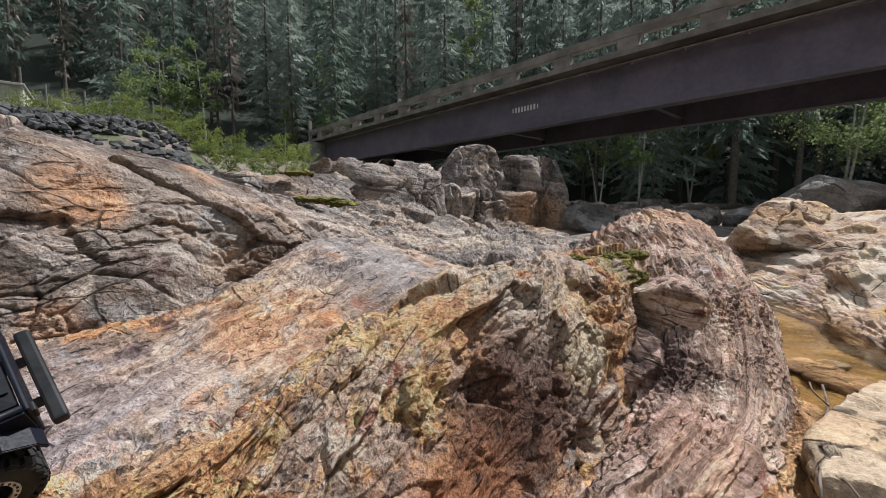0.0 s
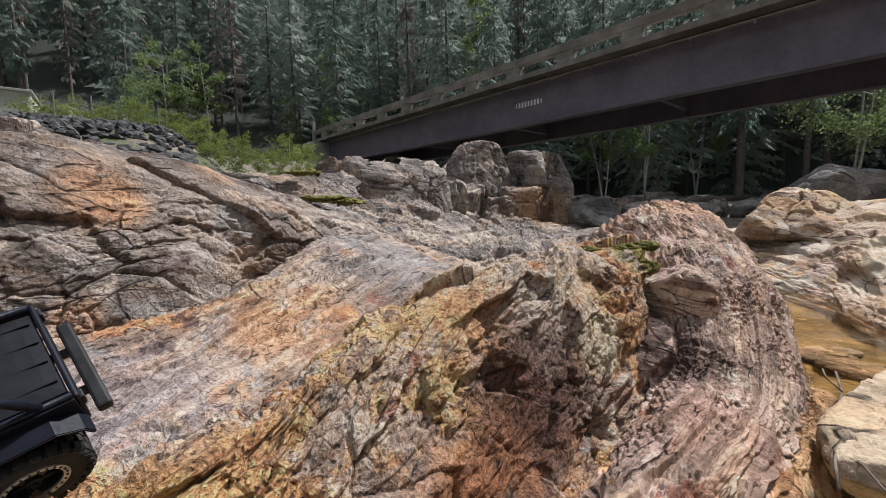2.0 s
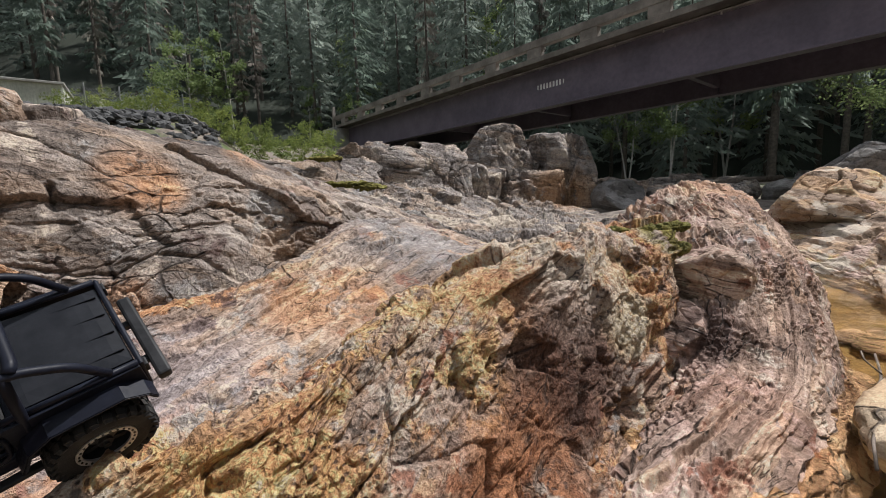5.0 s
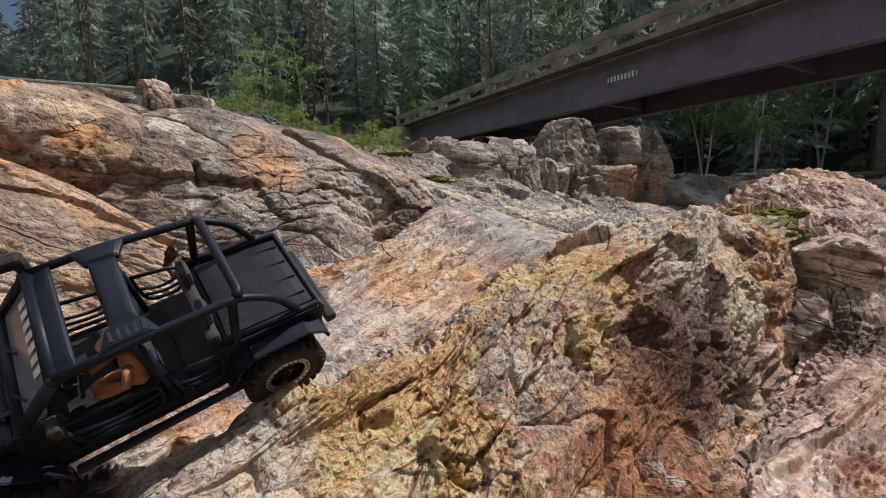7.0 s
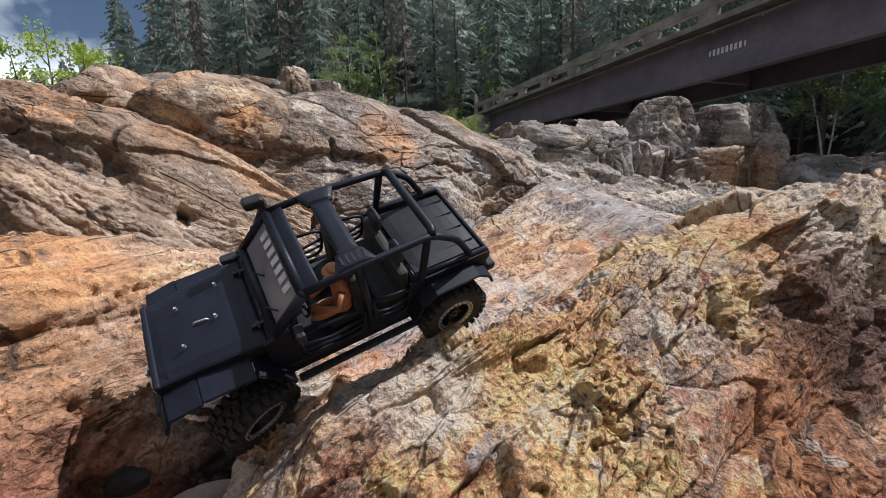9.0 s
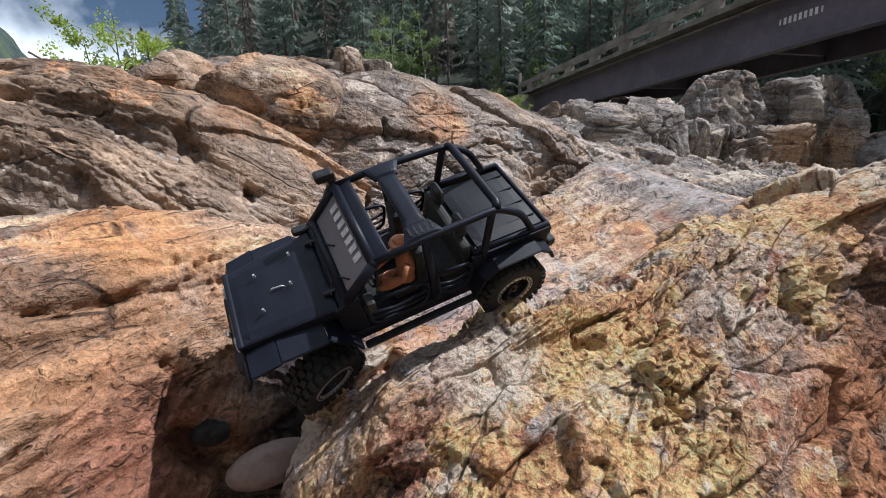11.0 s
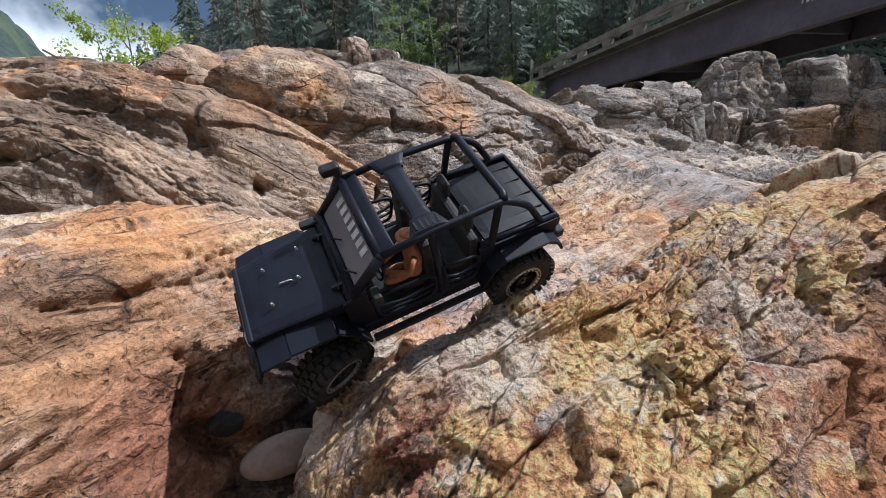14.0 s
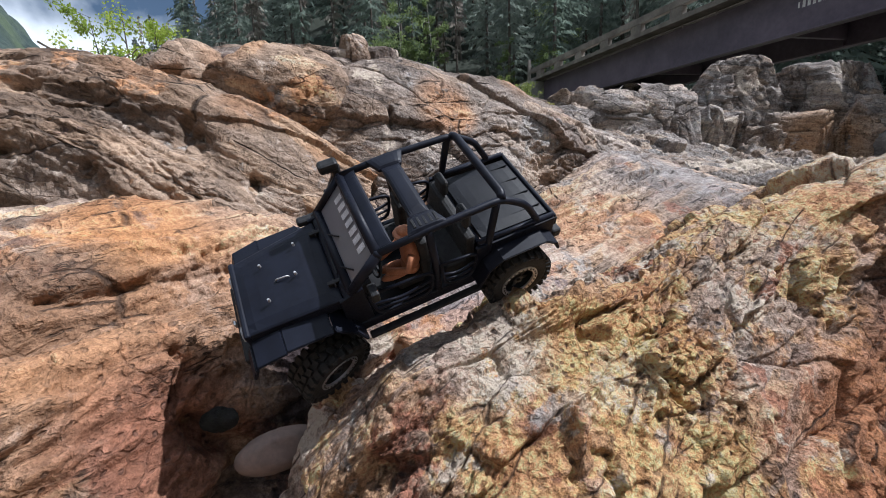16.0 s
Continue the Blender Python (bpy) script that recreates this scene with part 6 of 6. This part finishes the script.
slab("bed_cover", [(-0.112, -0.070, 0.166), (-0.112, 0.070, 0.166), (-0.234, 0.070, 0.162), (-0.234, -0.070, 0.162)], 0.006, truck, LID, 0.001, "flat grey ribbed bed cover")
for n in range(4):
    y = -0.051 + 0.034 * n
    box_part("cover_rib", LID, truck, -0.230, -0.116, y - 0.0008, y + 0.0008, 0.1640, 0.1672)
for side in (1, -1):
    tube_part("bed_rail", [(-0.100, side * 0.078, 0.169), (-0.236, side * 0.080, 0.166)], 0.0042, truck)
box_part("tailgate", BLACK, truck, -0.242, -0.235, -0.084, 0.084, 0.100, 0.166, 0.003)
box_part("bulkhead", BLACK, truck, -0.112, -0.104, -0.078, 0.078, 0.095, 0.160, 0.002)
box_part("rear_bumper", TRIM, truck, -0.268, -0.250, -0.080, 0.080, 0.092, 0.110, 0.004)
for side in (1, -1):
    box_part("bumper_bracket", TRIM, truck, -0.252, -0.215, side * 0.036 - 0.005, side * 0.036 + 0.005, 0.090, 0.100)
    box_part("tail_light", TRIM, truck, -0.246, -0.240, side * 0.076 - 0.007, side * 0.076 + 0.007, 0.138, 0.156, 0.002)

# cabin
for side in (1, -1):
    bm = bmesh.new()
    box(bm, -0.018, 0.028, side * 0.040 - 0.022, side * 0.040 + 0.022, 0.100, 0.122, 0.006)
    box(bm, -0.030, -0.014, side * 0.040 - 0.021, side * 0.040 + 0.021, 0.108, 0.196, 0.006)
    box(bm, -0.030, -0.016, side * 0.040 - 0.012, side * 0.040 + 0.012, 0.198, 0.216, 0.005)
    part("front_seat", bm, SEAT, truck)
    box_part("headrest", SEAT, truck, -0.104, -0.090, side * 0.038 - 0.016, side * 0.038 + 0.016, 0.178, 0.208, 0.006)
bm = bmesh.new()
box(bm, -0.092, -0.050, -0.070, 0.070, 0.100, 0.124, 0.006)
box(bm, -0.103, -0.086, -0.070, 0.070, 0.105, 0.176, 0.006)
part("rear_bench", bm, SEAT, truck)
box_part("dashboard", TRIM, truck, 0.068, 0.092, -0.076, 0.076, 0.145, 0.178, 0.006)
bm = bmesh.new()
ring = [Vector((0.0, 0.017 * math.cos(a), 0.017 * math.sin(a))) for a in (2 * math.pi * s / 24 for s in range(25))]
tube(bm, ring, 0.0022, 6)
tube(bm, [Vector((0, -0.016, 0)), Vector((0, 0.016, 0))], 0.0018, 6)
tube(bm, [Vector((0, 0, 0)), Vector((0.022, 0, -0.004))], 0.0022, 6)
bmesh.ops.transform(bm, matrix=Matrix.Translation((0.050, 0.040, 0.160)) @ pose(0, 0, 0, 0, -20, 0), verts=bm.verts)
part("steering_wheel", bm, TRIM, truck)
bm = bmesh.new()
box(bm, 0.095, 0.135, -0.098, -0.083, 0.160, 0.172, 0.004)
tube(bm, [(0.106, -0.090, 0.166), (0.080, -0.091, 0.185), (0.052, -0.090, 0.235), (0.052, -0.090, 0.252)], 0.008, 10)
box(bm, 0.046, 0.076, -0.100, -0.081, 0.248, 0.264, 0.005)
part("snorkel", bm, TRIM, truck, "raised black air intake")
box_part("winch_hook", METAL, truck, 0.272, 0.276, -0.004, 0.004, 0.094, 0.104, 0.001, "small silver hook")

# the driver doll: one plain shape
bm = bmesh.new()
for centre, rad in (((-0.004, 0.040, 0.158), (0.014, 0.021, 0.028)), ((-0.002, 0.040, 0.132), (0.015, 0.019, 0.014)), ((0.002, 0.040, 0.203), (0.010, 0.0085, 0.012)), ((0.001, 0.040, 0.211), (0.016, 0.014, 0.003)), ((0.000, 0.040, 0.215), (0.0105, 0.009, 0.007)), ((0.024, 0.032, 0.130), (0.026, 0.008, 0.008)), ((0.024, 0.048, 0.130), (0.026, 0.008, 0.008))):
    bmesh.ops.create_uvsphere(bm, u_segments=16, v_segments=12, radius=1.0, matrix=Matrix.Translation(centre) @ Matrix.Diagonal((*rad, 1)))
for side in (-1, 1):
    tube(bm, [(0.0, 0.040 + side * 0.020, 0.178), (0.010, 0.040 + side * 0.027, 0.155), (0.040, 0.040 + side * 0.014, 0.156)], 0.0062, 8)
doll = part("driver_doll", bm, FIGURE, None, "", True)
doll.matrix_world = TRUCK_AT
tagged(doll, "small orange-brown driver doll with a brimmed hat seated in the truck", "doll")

# ---- rip-rap, roots and driftwood ----
rng = np.random.RandomState(3)
bm = bmesh.new()
bmesh.ops.create_icosphere(bm, subdivisions=1, radius=1.0)
ball = np.array([v.co for v in bm.verts])
ball_faces = np.array([[v.index for v in f.verts] for f in bm.faces])
bm.free()
verts, faces = [], []
for n in range(1300):
    left, r = rng.uniform(22, 50), rng.uniform(10.6, 16.2)
    if left < 31 and r > 13.5:
        continue
    x, y = polar(left, r)
    z = float(ground_height(np.array([x]), np.array([y]))[0])
    p = np.sign(ball) * np.abs(ball) ** 0.7 * rng.uniform(0.6, 1.15, 3) * (1, 1, 0.62) * rng.uniform(0.09, 0.21)
    p = p * (1 + 0.22 * perlin(ball * 1.4 + n)[:, None])
    p = p @ np.array(Euler((rng.uniform(-0.5, 0.5), rng.uniform(-0.5, 0.5), rng.uniform(0, 6))).to_matrix()).T
    faces.append(ball_faces + len(verts) * len(ball))
    verts.append(p + (x, y, z + 0.05))
tagged(new("riprap", mesh_of("riprap", np.concatenate(verts), np.concatenate(faces), RIPRAP, flat=True)), "bank of dark angular riprap stones", "riprap", kind="stuff")

ROOT = plain_material("weathered_root", (0.09, 0.07, 0.055), (0.20, 0.16, 0.13), 20, 0.9, 0.5, 0.005)


def root_thing(name, centre, reach, count, seed, label, category):
    rng = np.random.RandomState(seed)
    ob = new(name)
    ob.matrix_world = Matrix.Translation(centre)
    for n in range(count):
        a, up = rng.uniform(0, 6.3), rng.uniform(-0.25, 0.6)
        L = reach * rng.uniform(0.5, 1.1)
        pts = [Vector((math.cos(a + 0.5 * t) * L * t, math.sin(a + 0.5 * t) * L * t, L * up * t + 0.06 * reach * math.sin(6 * t + n))) for t in (0, 0.25, 0.5, 0.75, 1.0)]
        bm = bmesh.new()
        tube(bm, pts, reach * rng.uniform(0.010, 0.028), 6)
        part("root", bm, ROOT, ob, "", True)
    return tagged(ob, label, category)


root_thing("root_wad", (-3.2, 1.35, 1.22), 0.26, 30, 4, "tangled weathered tree roots behind the rock crest", "driftwood")
root_thing("root_wad", (-2.9, 1.0, 1.16), 0.2, 18, 5, "tangled weathered tree roots behind the rock crest", "driftwood")
stick = tube_part("stick", [(1.50, 1.62, 0.13), (1.44, 1.53, 0.10), (1.36, 1.44, 0.11), (1.26, 1.36, 0.09), (1.18, 1.29, 0.10), (1.10, 1.17, 0.08), (1.03, 1.10, 0.09), (0.96, 1.01, 0.07)], 0.0042, None, ROOT)
tagged(stick, "thin crooked dry stick lying beside the pool", "stick")
stick = tube_part("stick", [(1.09, 1.16, 0.085), (1.07, 1.06, 0.10), (1.045, 0.98, 0.085), (1.04, 0.90, 0.10), (1.05, 0.80, 0.09)], 0.003, None, ROOT)
tagged(stick, "thin crooked dry stick lying beside the pool", "stick")
stick = tube_part("stick", [(1.40, 1.48, 0.11), (1.39, 1.54, 0.14), (1.43, 1.60, 0.15)], 0.0028, None, ROOT)
tagged(stick, "short dry twig lying beside the pool", "stick")
rng = np.random.RandomState(8)
for n in range(14):
    x, y = polar(rng.uniform(-38, -14), rng.uniform(10, 19))
    z = float(ground_height(np.array([x]), np.array([y]))[0])
    boulder("river_rock", (x, y, z + 0.1), (rng.uniform(0.4, 0.9), rng.uniform(0.3, 0.6), rng.uniform(0.25, 0.5)), GREY if n % 3 else FAR, "dark grey boulder lying in the shaded river bed", rng.uniform(0, 180), 26, 20 + n * 0.37, 6, 0.07)["group"] = "river rocks"
for left, r, turn in ((-20, 12, 20), (-27, 14, -10), (-24, 15.5, 35), (-31, 13, 5)):
    x, y = polar(left, r)
    z = float(ground_height(np.array([x]), np.array([y]))[0]) + 0.35
    d = Vector((math.cos(radians(turn)), math.sin(radians(turn)), 0.08))
    log = tube_part("driftwood_log", [Vector((x, y, z)) - d * 1.1, Vector((x, y, z + 0.05)), Vector((x, y, z)) + d * 1.2], 0.08, None, ROOT)
    tagged(log, "bleached driftwood log among the river boulders", "driftwood", "driftwood logs")
